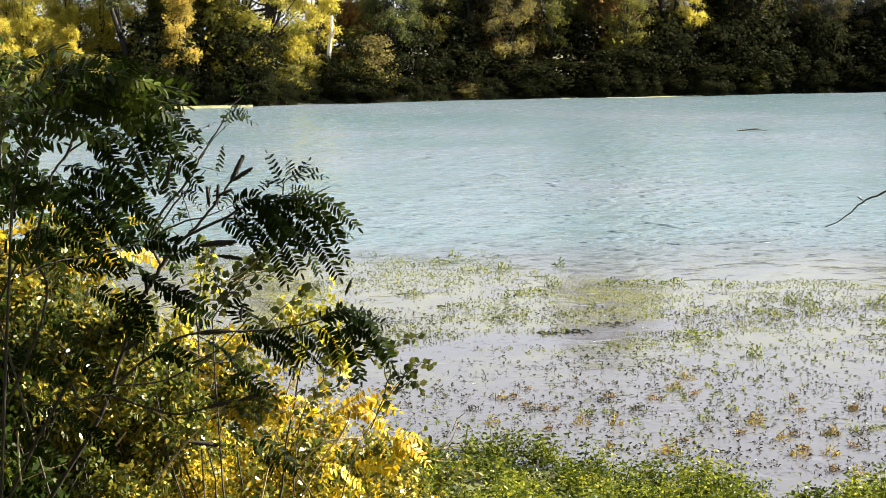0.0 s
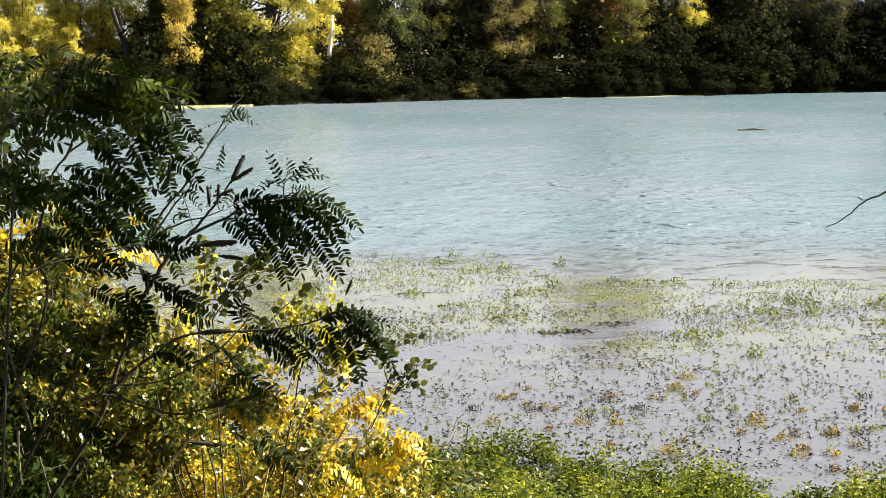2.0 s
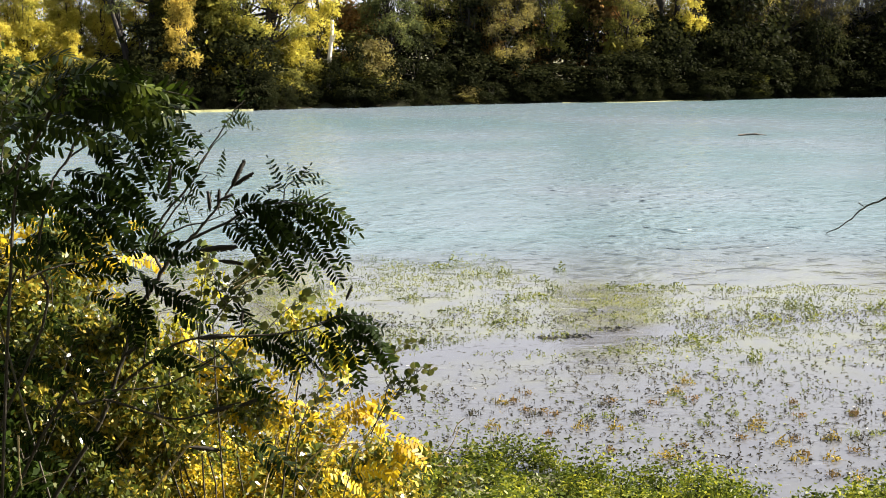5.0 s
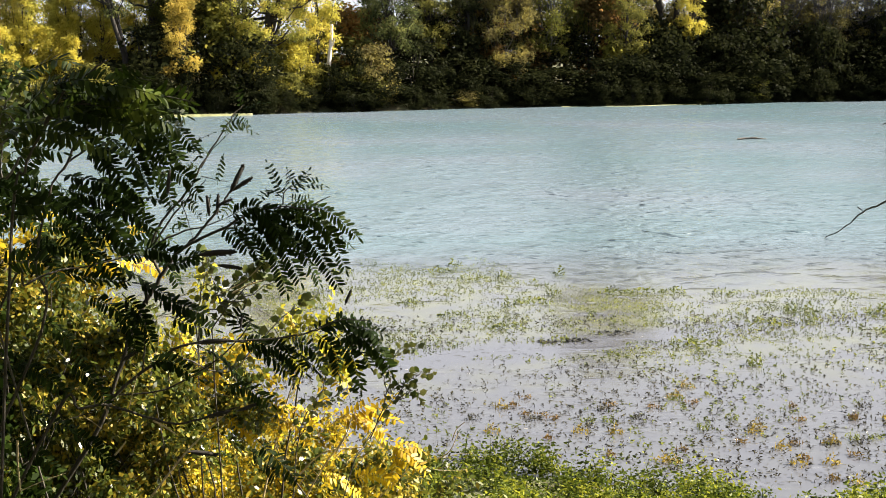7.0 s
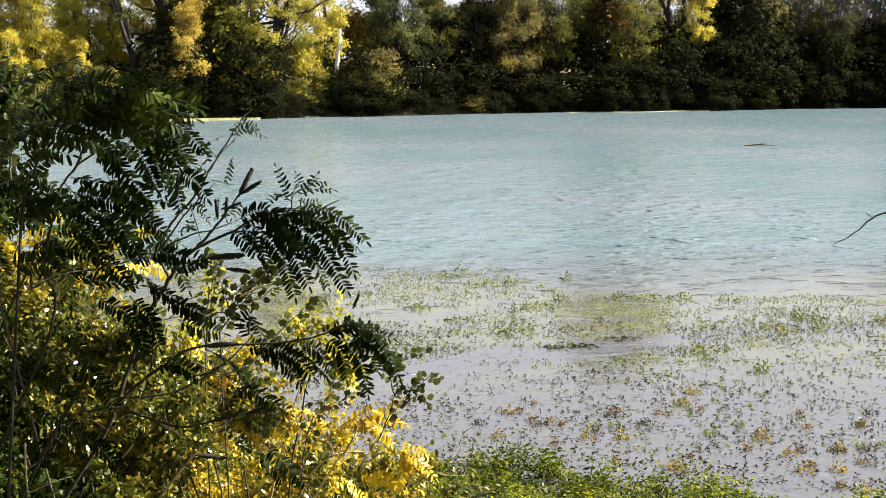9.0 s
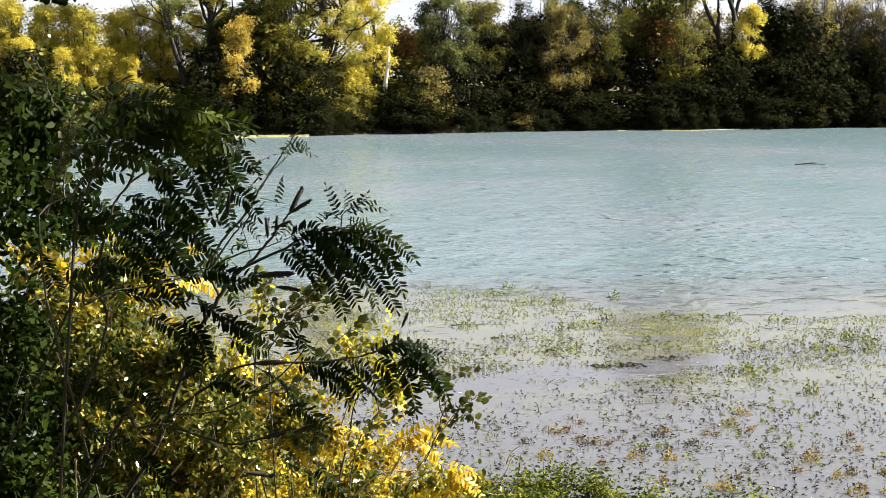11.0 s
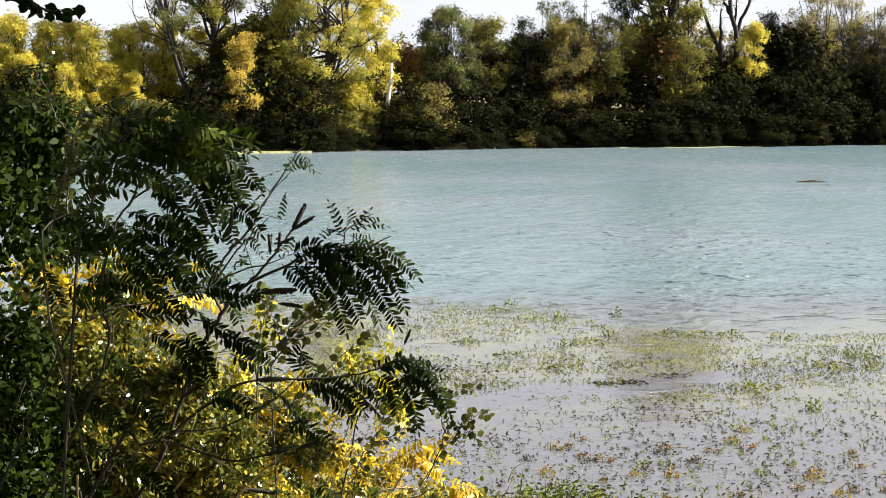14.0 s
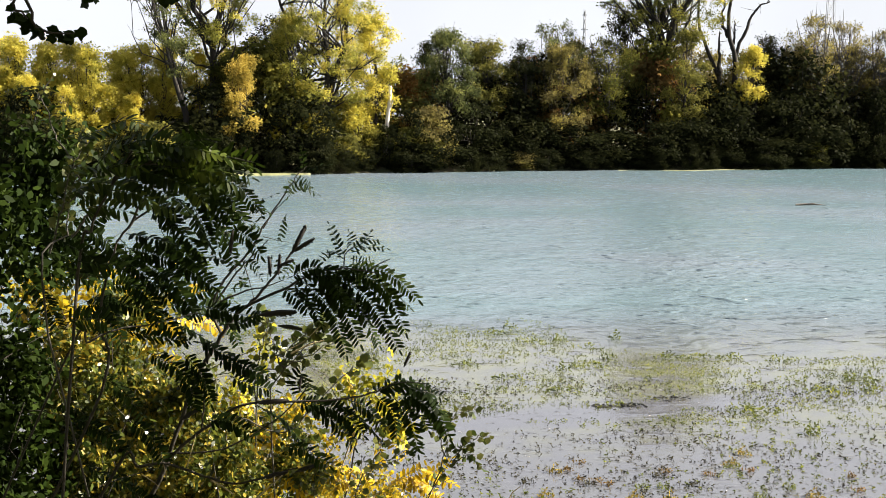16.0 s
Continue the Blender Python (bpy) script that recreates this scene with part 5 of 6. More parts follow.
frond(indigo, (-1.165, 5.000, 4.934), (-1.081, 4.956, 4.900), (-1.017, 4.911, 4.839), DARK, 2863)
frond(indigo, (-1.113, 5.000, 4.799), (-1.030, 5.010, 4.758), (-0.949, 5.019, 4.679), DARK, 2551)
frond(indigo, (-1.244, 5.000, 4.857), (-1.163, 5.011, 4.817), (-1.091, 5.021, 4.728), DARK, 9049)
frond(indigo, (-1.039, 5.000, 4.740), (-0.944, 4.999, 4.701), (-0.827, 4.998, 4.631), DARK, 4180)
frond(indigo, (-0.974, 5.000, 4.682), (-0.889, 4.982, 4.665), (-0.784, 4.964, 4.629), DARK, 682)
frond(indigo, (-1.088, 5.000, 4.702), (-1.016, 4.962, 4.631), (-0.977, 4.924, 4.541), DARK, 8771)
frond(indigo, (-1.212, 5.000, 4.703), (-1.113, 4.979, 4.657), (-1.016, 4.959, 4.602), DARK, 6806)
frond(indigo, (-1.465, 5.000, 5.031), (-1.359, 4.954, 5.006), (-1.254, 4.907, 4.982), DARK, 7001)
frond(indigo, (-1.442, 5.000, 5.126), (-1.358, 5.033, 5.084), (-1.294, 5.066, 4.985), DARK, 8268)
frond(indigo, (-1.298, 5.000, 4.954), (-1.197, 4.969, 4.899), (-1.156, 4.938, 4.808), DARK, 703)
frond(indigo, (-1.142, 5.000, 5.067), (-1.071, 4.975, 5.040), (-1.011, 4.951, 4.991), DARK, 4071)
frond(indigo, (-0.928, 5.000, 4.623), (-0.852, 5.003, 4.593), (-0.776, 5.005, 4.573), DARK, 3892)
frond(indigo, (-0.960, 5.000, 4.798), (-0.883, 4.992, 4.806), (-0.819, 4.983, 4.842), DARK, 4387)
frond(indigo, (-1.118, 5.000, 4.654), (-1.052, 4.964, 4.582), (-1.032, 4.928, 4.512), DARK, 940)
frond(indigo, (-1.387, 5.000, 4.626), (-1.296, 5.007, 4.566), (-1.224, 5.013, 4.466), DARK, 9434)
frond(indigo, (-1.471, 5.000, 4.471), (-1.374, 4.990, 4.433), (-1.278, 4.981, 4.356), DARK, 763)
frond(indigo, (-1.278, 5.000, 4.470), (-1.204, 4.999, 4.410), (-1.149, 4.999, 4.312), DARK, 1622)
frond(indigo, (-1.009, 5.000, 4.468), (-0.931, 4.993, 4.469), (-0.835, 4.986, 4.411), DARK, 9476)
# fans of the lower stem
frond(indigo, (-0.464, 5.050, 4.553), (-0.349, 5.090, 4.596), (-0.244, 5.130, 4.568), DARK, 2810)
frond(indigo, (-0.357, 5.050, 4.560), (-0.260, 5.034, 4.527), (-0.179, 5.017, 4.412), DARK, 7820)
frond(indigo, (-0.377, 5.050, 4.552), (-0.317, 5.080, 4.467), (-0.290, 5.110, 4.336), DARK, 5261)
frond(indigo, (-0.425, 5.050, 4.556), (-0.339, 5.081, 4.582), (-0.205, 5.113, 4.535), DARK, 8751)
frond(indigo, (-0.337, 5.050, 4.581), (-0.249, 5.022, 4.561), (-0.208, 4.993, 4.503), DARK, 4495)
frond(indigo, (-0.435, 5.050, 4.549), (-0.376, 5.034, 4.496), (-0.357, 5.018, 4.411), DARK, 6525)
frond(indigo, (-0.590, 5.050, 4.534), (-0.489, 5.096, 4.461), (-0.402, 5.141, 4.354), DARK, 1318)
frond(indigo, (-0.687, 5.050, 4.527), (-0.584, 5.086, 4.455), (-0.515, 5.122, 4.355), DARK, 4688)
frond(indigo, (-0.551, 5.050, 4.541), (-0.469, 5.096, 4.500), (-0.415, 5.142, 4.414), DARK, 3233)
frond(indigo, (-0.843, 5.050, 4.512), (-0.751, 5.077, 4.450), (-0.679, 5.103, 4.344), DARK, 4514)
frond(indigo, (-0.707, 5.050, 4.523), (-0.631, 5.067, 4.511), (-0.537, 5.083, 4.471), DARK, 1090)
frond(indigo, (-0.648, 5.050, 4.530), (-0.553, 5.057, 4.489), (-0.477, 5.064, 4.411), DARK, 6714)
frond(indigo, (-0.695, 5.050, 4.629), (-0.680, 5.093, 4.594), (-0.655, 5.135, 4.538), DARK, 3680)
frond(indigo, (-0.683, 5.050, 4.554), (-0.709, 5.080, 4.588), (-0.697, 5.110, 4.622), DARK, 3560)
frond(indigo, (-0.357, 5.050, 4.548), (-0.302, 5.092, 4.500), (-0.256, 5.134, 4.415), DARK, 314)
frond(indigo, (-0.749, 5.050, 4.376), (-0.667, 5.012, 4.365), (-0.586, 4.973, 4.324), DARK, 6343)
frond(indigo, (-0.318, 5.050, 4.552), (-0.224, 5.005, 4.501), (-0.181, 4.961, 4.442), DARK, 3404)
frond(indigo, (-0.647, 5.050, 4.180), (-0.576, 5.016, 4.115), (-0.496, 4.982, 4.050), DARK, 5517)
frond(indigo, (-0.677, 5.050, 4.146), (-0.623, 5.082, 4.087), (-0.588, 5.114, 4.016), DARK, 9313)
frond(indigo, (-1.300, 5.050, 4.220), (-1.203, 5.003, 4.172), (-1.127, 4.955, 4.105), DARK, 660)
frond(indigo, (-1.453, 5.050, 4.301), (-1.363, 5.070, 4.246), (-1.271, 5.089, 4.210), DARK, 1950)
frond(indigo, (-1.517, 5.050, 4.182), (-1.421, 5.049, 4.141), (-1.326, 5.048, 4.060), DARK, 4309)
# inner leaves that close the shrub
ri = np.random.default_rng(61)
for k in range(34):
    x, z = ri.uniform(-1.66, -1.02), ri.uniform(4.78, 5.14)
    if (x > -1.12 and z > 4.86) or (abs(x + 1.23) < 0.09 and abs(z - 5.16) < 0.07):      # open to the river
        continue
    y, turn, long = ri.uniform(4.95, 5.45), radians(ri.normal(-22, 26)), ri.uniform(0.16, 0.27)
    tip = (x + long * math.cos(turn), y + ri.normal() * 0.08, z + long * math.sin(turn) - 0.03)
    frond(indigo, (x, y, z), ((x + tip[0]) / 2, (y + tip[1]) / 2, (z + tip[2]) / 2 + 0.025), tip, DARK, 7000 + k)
# dry seed spikes
spike(indigo, (-0.741, 5.200, 5.023), (-0.690, 5.206, 5.125))
spike(indigo, (-0.731, 5.200, 5.031), (-0.656, 5.178, 5.080))
spike(indigo, (-0.799, 5.250, 4.971), (-0.737, 5.242, 4.999))
spike(indigo, (-0.830, 5.000, 4.529), (-0.725, 5.016, 4.537))
spike(indigo, (-0.706, 5.000, 4.293), (-0.624, 5.001, 4.320))
spike(indigo, (-0.818, 5.000, 4.270), (-0.724, 4.971, 4.300))
spike(indigo, (-0.862, 4.900, 4.178), (-0.759, 4.920, 4.160))
spike(indigo, (-0.696, 5.050, 4.564), (-0.692, 5.070, 4.614))
spike(indigo, (-0.894, 4.900, 5.130), (-0.900, 4.875, 5.049))
spike(indigo, (-0.832, 5.300, 4.931), (-0.838, 5.303, 5.008))
spike(indigo, (-0.803, 5.300, 4.937), (-0.796, 5.293, 5.015))
spike(indigo, (-0.859, 5.200, 4.805), (-0.722, 5.217, 4.814))
spike(indigo, (-0.791, 5.200, 4.768), (-0.700, 5.189, 4.757))
spike(indigo, (-0.353, 5.300, 4.608), (-0.327, 5.284, 4.668))
spike(indigo, (-1.023, 5.100, 4.646), (-1.028, 5.099, 4.725))
spike(indigo, (-1.204, 5.000, 4.915), (-1.247, 5.028, 4.969))
spike(indigo, (-1.096, 5.000, 4.468), (-1.022, 4.976, 4.516))

# a nearer locust sapling with broader green leaves
locust = thing("locust_sapling", (-1.35, 4.2, 3.4), "young locust sapling with green feathery leaves", "sapling")
stalk(locust, [(-1.35, 4.20, 3.40), (-1.249, 4.300, 4.982), (-1.200, 4.300, 5.178), (-1.137, 4.300, 5.308), (-1.054, 4.300, 5.364), (-0.957, 4.300, 5.355), (-0.844, 4.300, 5.345)], 0.0055, 0.002)
stalk(locust, [(-1.137, 4.300, 5.308), (-1.085, 4.300, 5.396), (-0.986, 4.300, 5.468), (-0.953, 4.300, 5.493)], 0.005, 0.0015)
stalk(locust, [(-1.054, 4.300, 5.364), (-0.972, 4.300, 5.391), (-0.883, 4.300, 5.400), (-0.730, 4.300, 5.373)], 0.004, 0.0015)
frond(locust, (-1.022, 4.300, 5.359), (-0.933, 4.261, 5.356), (-0.829, 4.223, 5.346), GREEN, 6094)
frond(locust, (-1.113, 4.300, 5.417), (-1.055, 4.301, 5.433), (-1.000, 4.302, 5.452), GREEN, 7209)
frond(locust, (-1.021, 4.300, 5.384), (-0.941, 4.292, 5.400), (-0.863, 4.283, 5.403), GREEN, 7378)
frond(locust, (-0.947, 4.300, 5.426), (-0.881, 4.257, 5.436), (-0.828, 4.213, 5.446), GREEN, 3308)
frond(locust, (-0.891, 4.300, 5.393), (-0.805, 4.314, 5.389), (-0.725, 4.327, 5.369), GREEN, 7942)
frond(locust, (-0.994, 4.300, 5.333), (-0.917, 4.292, 5.304), (-0.868, 4.284, 5.258), GREEN, 9247)
frond(locust, (-1.071, 4.300, 5.346), (-0.983, 4.267, 5.332), (-0.889, 4.233, 5.301), GREEN, 2767)
frond(locust, (-1.187, 4.300, 5.356), (-1.141, 4.268, 5.397), (-1.090, 4.235, 5.437), GREEN, 2546)
frond(locust, (-1.168, 4.300, 5.340), (-1.106, 4.283, 5.365), (-1.046, 4.265, 5.357), GREEN, 5647)
frond(locust, (-1.120, 4.300, 5.324), (-1.034, 4.276, 5.308), (-0.958, 4.252, 5.269), GREEN, 179)
frond(locust, (-0.973, 4.300, 5.371), (-0.889, 4.321, 5.362), (-0.812, 4.342, 5.328), GREEN, 191)
frond(locust, (-0.877, 4.300, 5.355), (-0.799, 4.315, 5.344), (-0.740, 4.330, 5.328), GREEN, 2081)
frond(locust, (-1.101, 4.300, 5.404), (-1.021, 4.304, 5.412), (-0.942, 4.309, 5.379), GREEN, 8070)
frond(locust, (-1.086, 4.300, 5.380), (-1.012, 4.329, 5.371), (-0.930, 4.357, 5.336), GREEN, 9946)
frond(locust, (-1.244, 4.300, 5.081), (-1.179, 4.298, 5.074), (-1.126, 4.297, 5.077), GREEN, 1340)
frond(locust, (-1.275, 4.300, 5.130), (-1.212, 4.302, 5.096), (-1.181, 4.304, 5.060), GREEN, 6836)
frond(locust, (-1.278, 4.300, 5.064), (-1.240, 4.335, 5.044), (-1.208, 4.370, 5.032), GREEN, 5945)
frond(locust, (-1.285, 4.300, 4.899), (-1.211, 4.273, 4.916), (-1.139, 4.246, 4.913), GREEN, 3055)
frond(locust, (-0.940, 4.300, 5.384), (-0.869, 4.349, 5.385), (-0.788, 4.397, 5.383), GREEN, 127)
frond(locust, (-1.268, 4.300, 5.276), (-1.207, 4.318, 5.299), (-1.131, 4.335, 5.282), GREEN, 5232)
frond(locust, (-1.238, 4.300, 5.227), (-1.174, 4.304, 5.243), (-1.094, 4.309, 5.226), GREEN, 7751)
frond(locust, (-1.265, 4.300, 5.341), (-1.224, 4.328, 5.356), (-1.167, 4.356, 5.338), GREEN, 9411)
frond(locust, (-1.163, 4.300, 5.469), (-1.093, 4.281, 5.492), (-1.040, 4.261, 5.481), GREEN, 8401)
frond(locust, (-1.246, 4.300, 5.421), (-1.204, 4.329, 5.453), (-1.146, 4.357, 5.468), GREEN, 7342)
frond(locust, (-1.055, 4.250, 5.437), (-0.928, 4.250, 5.423), (-0.785, 4.330, 5.359), GREEN, 4100)
frond(locust, (-1.101, 4.300, 5.396), (-0.956, 4.300, 5.390), (-0.781, 4.220, 5.338), GREEN, 4101)
frond(locust, (-1.145, 4.400, 5.353), (-0.997, 4.400, 5.339), (-0.831, 4.320, 5.292), GREEN, 4103)
frond(locust, (-1.008, 4.250, 5.421), (-0.865, 4.250, 5.407), (-0.710, 4.330, 5.346), GREEN, 4104)
frond(locust, (-1.017, 4.350, 5.362), (-0.887, 4.350, 5.340), (-0.768, 4.430, 5.286), GREEN, 4106)
frond(locust, (-1.141, 4.250, 5.294), (-1.045, 4.250, 5.278), (-0.952, 4.330, 5.224), GREEN, 4108)
frond(locust, (-1.234, 4.300, 5.316), (-1.137, 4.300, 5.305), (-1.007, 4.220, 5.263), GREEN, 4109)


# leaf masses ------------------------------------------------------
def leaf_mass(name, label, category, lobes, per, size, mat, seed, stems, narrow=0.5, bark=None, clumps=7):
    """A bush: arching stems and very many small leaves in lobes. lobes: x, y, z, radius."""
    rr = np.random.default_rng(seed)
    L = np.array(lobes, float)
    bx, by = L[:, 0].mean(), L[:, 1].mean()
    if clumps > 1:      # each lobe breaks up into tufts with dark gaps between
        big = np.repeat(L, clumps, 0)
        off = unit(rr.normal(size=(len(big), 3))) * (big[:, 3] * rr.uniform(0.1, 1, len(big)) ** 0.5)[:, None]
        L = np.column_stack([big[:, :3] + off, big[:, 3] * rr.uniform(0.16, 0.42, len(big))])
        per = per / clumps
    org = np.array((bx, by, float(height(bx, by))))
    t = thing(name, org, label, category)
    k = np.maximum(9, (per * (L[:, 3] / L[:, 3].mean()) ** 2).astype(int))
    idx = np.repeat(np.arange(len(L)), k)
    d = unit(rr.normal(size=(len(idx), 3)))
    pos = L[idx, :3] + d * (L[idx, 3] * rr.uniform(0.05, 1, len(idx)) ** 0.5)[:, None]
    # leaves gather in sprays along short twigs
    sp = rr.integers(0, len(pos), len(pos) // 9)
    pick = rr.integers(0, len(sp), len(pos))
    ax = unit(rr.normal(size=(len(sp), 3)) + np.array([0.3, 0, 0.2]))
    pos = pos[sp][pick] + ax[pick] * (rr.uniform(-1, 1, len(pos)) * size * 3.2)[:, None] + rr.normal(size=pos.shape) * size * 0.35
    S = size * rr.uniform(0.6, 1.4, len(pos))
    v, f = ovals(pos - org, rr.normal(size=pos.shape) + ax[pick] * 0.6 + np.array([0, 0, -0.25]), S, S * narrow, 0.1)
    part("foliage", fast_mesh("foliage", v, [f], mat), t)
    for _ in range(stems):
        e = L[rr.integers(len(L))]
        a = org + rr.normal(size=3) * np.array([0.35, 0.25, 0]) - np.array([0, 0, 0.1])
        tip = e[:3] + unit(rr.normal(size=3) + np.array([0, 0, 0.6])) * e[3]
        mid = a * 0.5 + tip * 0.5 + np.array([0, 0, 0.18]) + rr.normal(size=3) * 0.14
        line = curve_points([a, mid, tip], 12)
        line[1:] += np.cumsum(rr.normal(size=(11, 3)) * 0.012, 0)
        vv, ff = tube(line - org, np.linspace(0.007, 0.0015, 12), 4)
        part("stem", fast_mesh("stem", vv, ff, bark or TWIG, True), t)
    tw = []
    for _ in range(stems * 5):
        q = pos[rr.integers(len(pos))] - org
        e = q + unit(rr.normal(size=3) + np.array([0.2, 0, 0.3])) * rr.uniform(0.12, 0.45)
        tw.append(tube([q, (q + e) / 2 + rr.normal(size=3) * 0.02, e], [0.0028, 0.002, 0.001], 3))
    v, f = join(tw)
    tagged(part("twig_tangle", fast_mesh("twig_tangle", v, f, bark or TWIG), t), kind="stuff")
    return t


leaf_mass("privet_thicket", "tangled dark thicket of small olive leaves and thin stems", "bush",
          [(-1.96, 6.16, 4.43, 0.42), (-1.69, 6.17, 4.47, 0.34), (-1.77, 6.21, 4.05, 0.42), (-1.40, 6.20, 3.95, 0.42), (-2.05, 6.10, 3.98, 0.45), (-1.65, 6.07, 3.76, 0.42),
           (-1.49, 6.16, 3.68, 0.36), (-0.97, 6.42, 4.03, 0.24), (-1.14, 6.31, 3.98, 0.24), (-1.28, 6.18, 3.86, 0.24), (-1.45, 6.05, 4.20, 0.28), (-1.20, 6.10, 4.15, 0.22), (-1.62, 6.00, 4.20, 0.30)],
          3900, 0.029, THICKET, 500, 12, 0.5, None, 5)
# leaf colour carries the shade at the left edge
leaf_mass("shaded_bush", "bush with small green leaves darkened as in shade", "bush",
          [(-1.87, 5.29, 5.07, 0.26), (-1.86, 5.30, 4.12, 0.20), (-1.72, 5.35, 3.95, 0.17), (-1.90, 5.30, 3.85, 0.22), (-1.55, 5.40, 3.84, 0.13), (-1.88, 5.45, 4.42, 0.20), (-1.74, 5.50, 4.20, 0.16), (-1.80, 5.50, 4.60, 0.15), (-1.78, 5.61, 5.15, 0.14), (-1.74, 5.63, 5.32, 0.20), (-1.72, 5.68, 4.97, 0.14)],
          800, 0.038, NEARSHADED, 505, 4, 0.5, None, 1)
leaf_mass("privet_bush", "olive and yellowing small-leaved bush in dappled sun", "bush",
          [(-1.62, 5.62, 4.02, 0.20), (-1.50, 5.68, 4.30, 0.20), (-1.40, 5.70, 4.52, 0.16), (-1.22, 5.72, 4.40, 0.15), (-1.30, 5.60, 4.00, 0.22), (-1.20, 5.75, 4.20, 0.16), (-1.05, 5.80, 4.05, 0.15)],
          900, 0.027, THICKET, 506, 4, 0.5, None, 3)
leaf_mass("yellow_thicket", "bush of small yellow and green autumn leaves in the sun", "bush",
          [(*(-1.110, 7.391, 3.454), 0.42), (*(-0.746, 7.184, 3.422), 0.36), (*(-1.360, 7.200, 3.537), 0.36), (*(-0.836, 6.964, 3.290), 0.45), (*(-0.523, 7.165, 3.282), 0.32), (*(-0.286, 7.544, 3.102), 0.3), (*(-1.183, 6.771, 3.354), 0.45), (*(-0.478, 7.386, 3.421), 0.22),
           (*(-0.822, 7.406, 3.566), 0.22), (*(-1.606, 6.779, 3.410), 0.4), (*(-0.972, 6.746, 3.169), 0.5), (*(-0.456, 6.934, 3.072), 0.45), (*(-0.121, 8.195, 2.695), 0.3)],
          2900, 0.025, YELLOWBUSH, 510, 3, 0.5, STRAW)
leaf_mass("dogwood_bush", "small yellow and olive leaves of a bush in the sun", "bush",
          [(-1.20, 6.70, 4.06, 0.13), (-1.04, 6.70, 4.09, 0.12), (-0.92, 6.70, 3.98, 0.13), (-0.79, 6.70, 3.93, 0.12), (-1.13, 6.70, 3.90, 0.14), (-1.30, 6.70, 4.12, 0.12), (-1.41, 6.70, 3.98, 0.14), (-0.94, 6.70, 4.17, 0.09)],
          420, 0.030, YELLOWBUSH, 512, 3, 0.5, None, 3)
leaf_mass("yellow_regrowth", "patch of yellow leaves behind the shrub", "bush",
          [(*(-1.805, 6.548, 4.668), 0.20), (*(-1.605, 6.633, 4.553), 0.16), (*(-1.881, 6.527, 4.520), 0.18), (*(-1.681, 6.643, 4.629), 0.14), (*(-1.733, 6.612, 4.404), 0.2), (*(-2.136, 6.640, 4.607), 0.25)],
          420, 0.038, YELLOWBUSH, 511, 6)
leaf_mass("green_undergrowth", "low growth of dark green leaves among yellow bushes", "bush",
          [(*(-0.249, 7.376, 3.348), 0.2), (*(-0.376, 7.098, 3.530), 0.12), (*(-0.535, 6.986, 3.450), 0.13), (*(-0.130, 7.943, 3.070), 0.24), (*(-0.698, 7.001, 3.559), 0.1), (*(-0.351, 7.064, 3.284), 0.2), (*(-0.864, 6.789, 3.483), 0.13), (*(-0.616, 7.012, 3.639), 0.09)],
          360, 0.034, THICKET, 513, 3)

leaf_mass("spindle_bush", "thin bush of small yellow-green sunlit leaves", "bush",
          [(-0.64, 6.25, 4.39, 0.05), (-0.57, 6.25, 4.40, 0.05), (-0.50, 6.25, 4.41, 0.05), (-0.43, 6.25, 4.41, 0.04), (-0.54, 6.25, 4.30, 0.05), (-0.47, 6.25, 4.25, 0.06), (-0.44, 6.25, 4.18, 0.06), (-0.62, 6.25, 4.33, 0.04), (-0.58, 6.25, 4.20, 0.06), (-0.66, 6.25, 4.21, 0.05), (-1.09, 6.25, 4.31, 0.05), (-1.03, 6.25, 4.60, 0.05), (-1.00, 6.25, 4.50, 0.05), (-1.16, 6.25, 4.33, 0.05), (-1.28, 6.25, 4.33, 0.06), (-1.36, 6.25, 4.39, 0.05)],
          60, 0.030, SPINDLE, 514, 2, 0.5, None, 2)

# yellow pinnate sapling in front of the bush
yellow = thing("yellow_sapling", (-1.0, 6.4, 2.6), "sapling with bright yellow feathery autumn leaves", "sapling")
for foot, crook, top in (((-1.0, 6.4, 2.6), (-0.62, 6.3, 3.55), (-0.42, 6.28, 3.88)), ((-0.9, 6.4, 2.6), (-0.45, 6.3, 3.40), (-0.15, 6.3, 3.72)), ((-1.0, 6.4, 2.6), (-0.75, 6.32, 3.75), (-0.55, 6.3, 4.38)),
                         ((-1.1, 6.4, 2.6), (-1.35, 6.35, 3.9), (-1.50, 6.3, 4.60)), ((-1.3, 6.4, 2.6), (-1.65, 6.3, 4.10), (-1.75, 6.3, 4.75))):
    stalk(yellow, [foot, crook, top], 0.006, 0.002, STRAW)
frond(yellow, (-0.475, 6.300, 3.958), (-0.354, 6.289, 3.922), (-0.251, 6.278, 3.880), YELLOW, 4223)
frond(yellow, (-0.452, 6.300, 3.890), (-0.331, 6.327, 3.950), (-0.213, 6.354, 4.031), YELLOW, 6033)
frond(yellow, (-0.407, 6.300, 3.970), (-0.303, 6.349, 3.902), (-0.257, 6.397, 3.813), YELLOW, 5671)
frond(yellow, (-0.363, 6.300, 4.005), (-0.274, 6.263, 3.963), (-0.196, 6.227, 3.950), YELLOW, 1452)
frond(yellow, (-0.461, 6.300, 3.940), (-0.379, 6.311, 3.967), (-0.305, 6.321, 4.014), YELLOW, 3010)
frond(yellow, (-0.233, 6.300, 3.824), (-0.155, 6.279, 3.787), (-0.068, 6.257, 3.709), YELLOW, 6194)
frond(yellow, (-0.224, 6.300, 3.779), (-0.170, 6.270, 3.762), (-0.116, 6.239, 3.725), YELLOW, 5841)
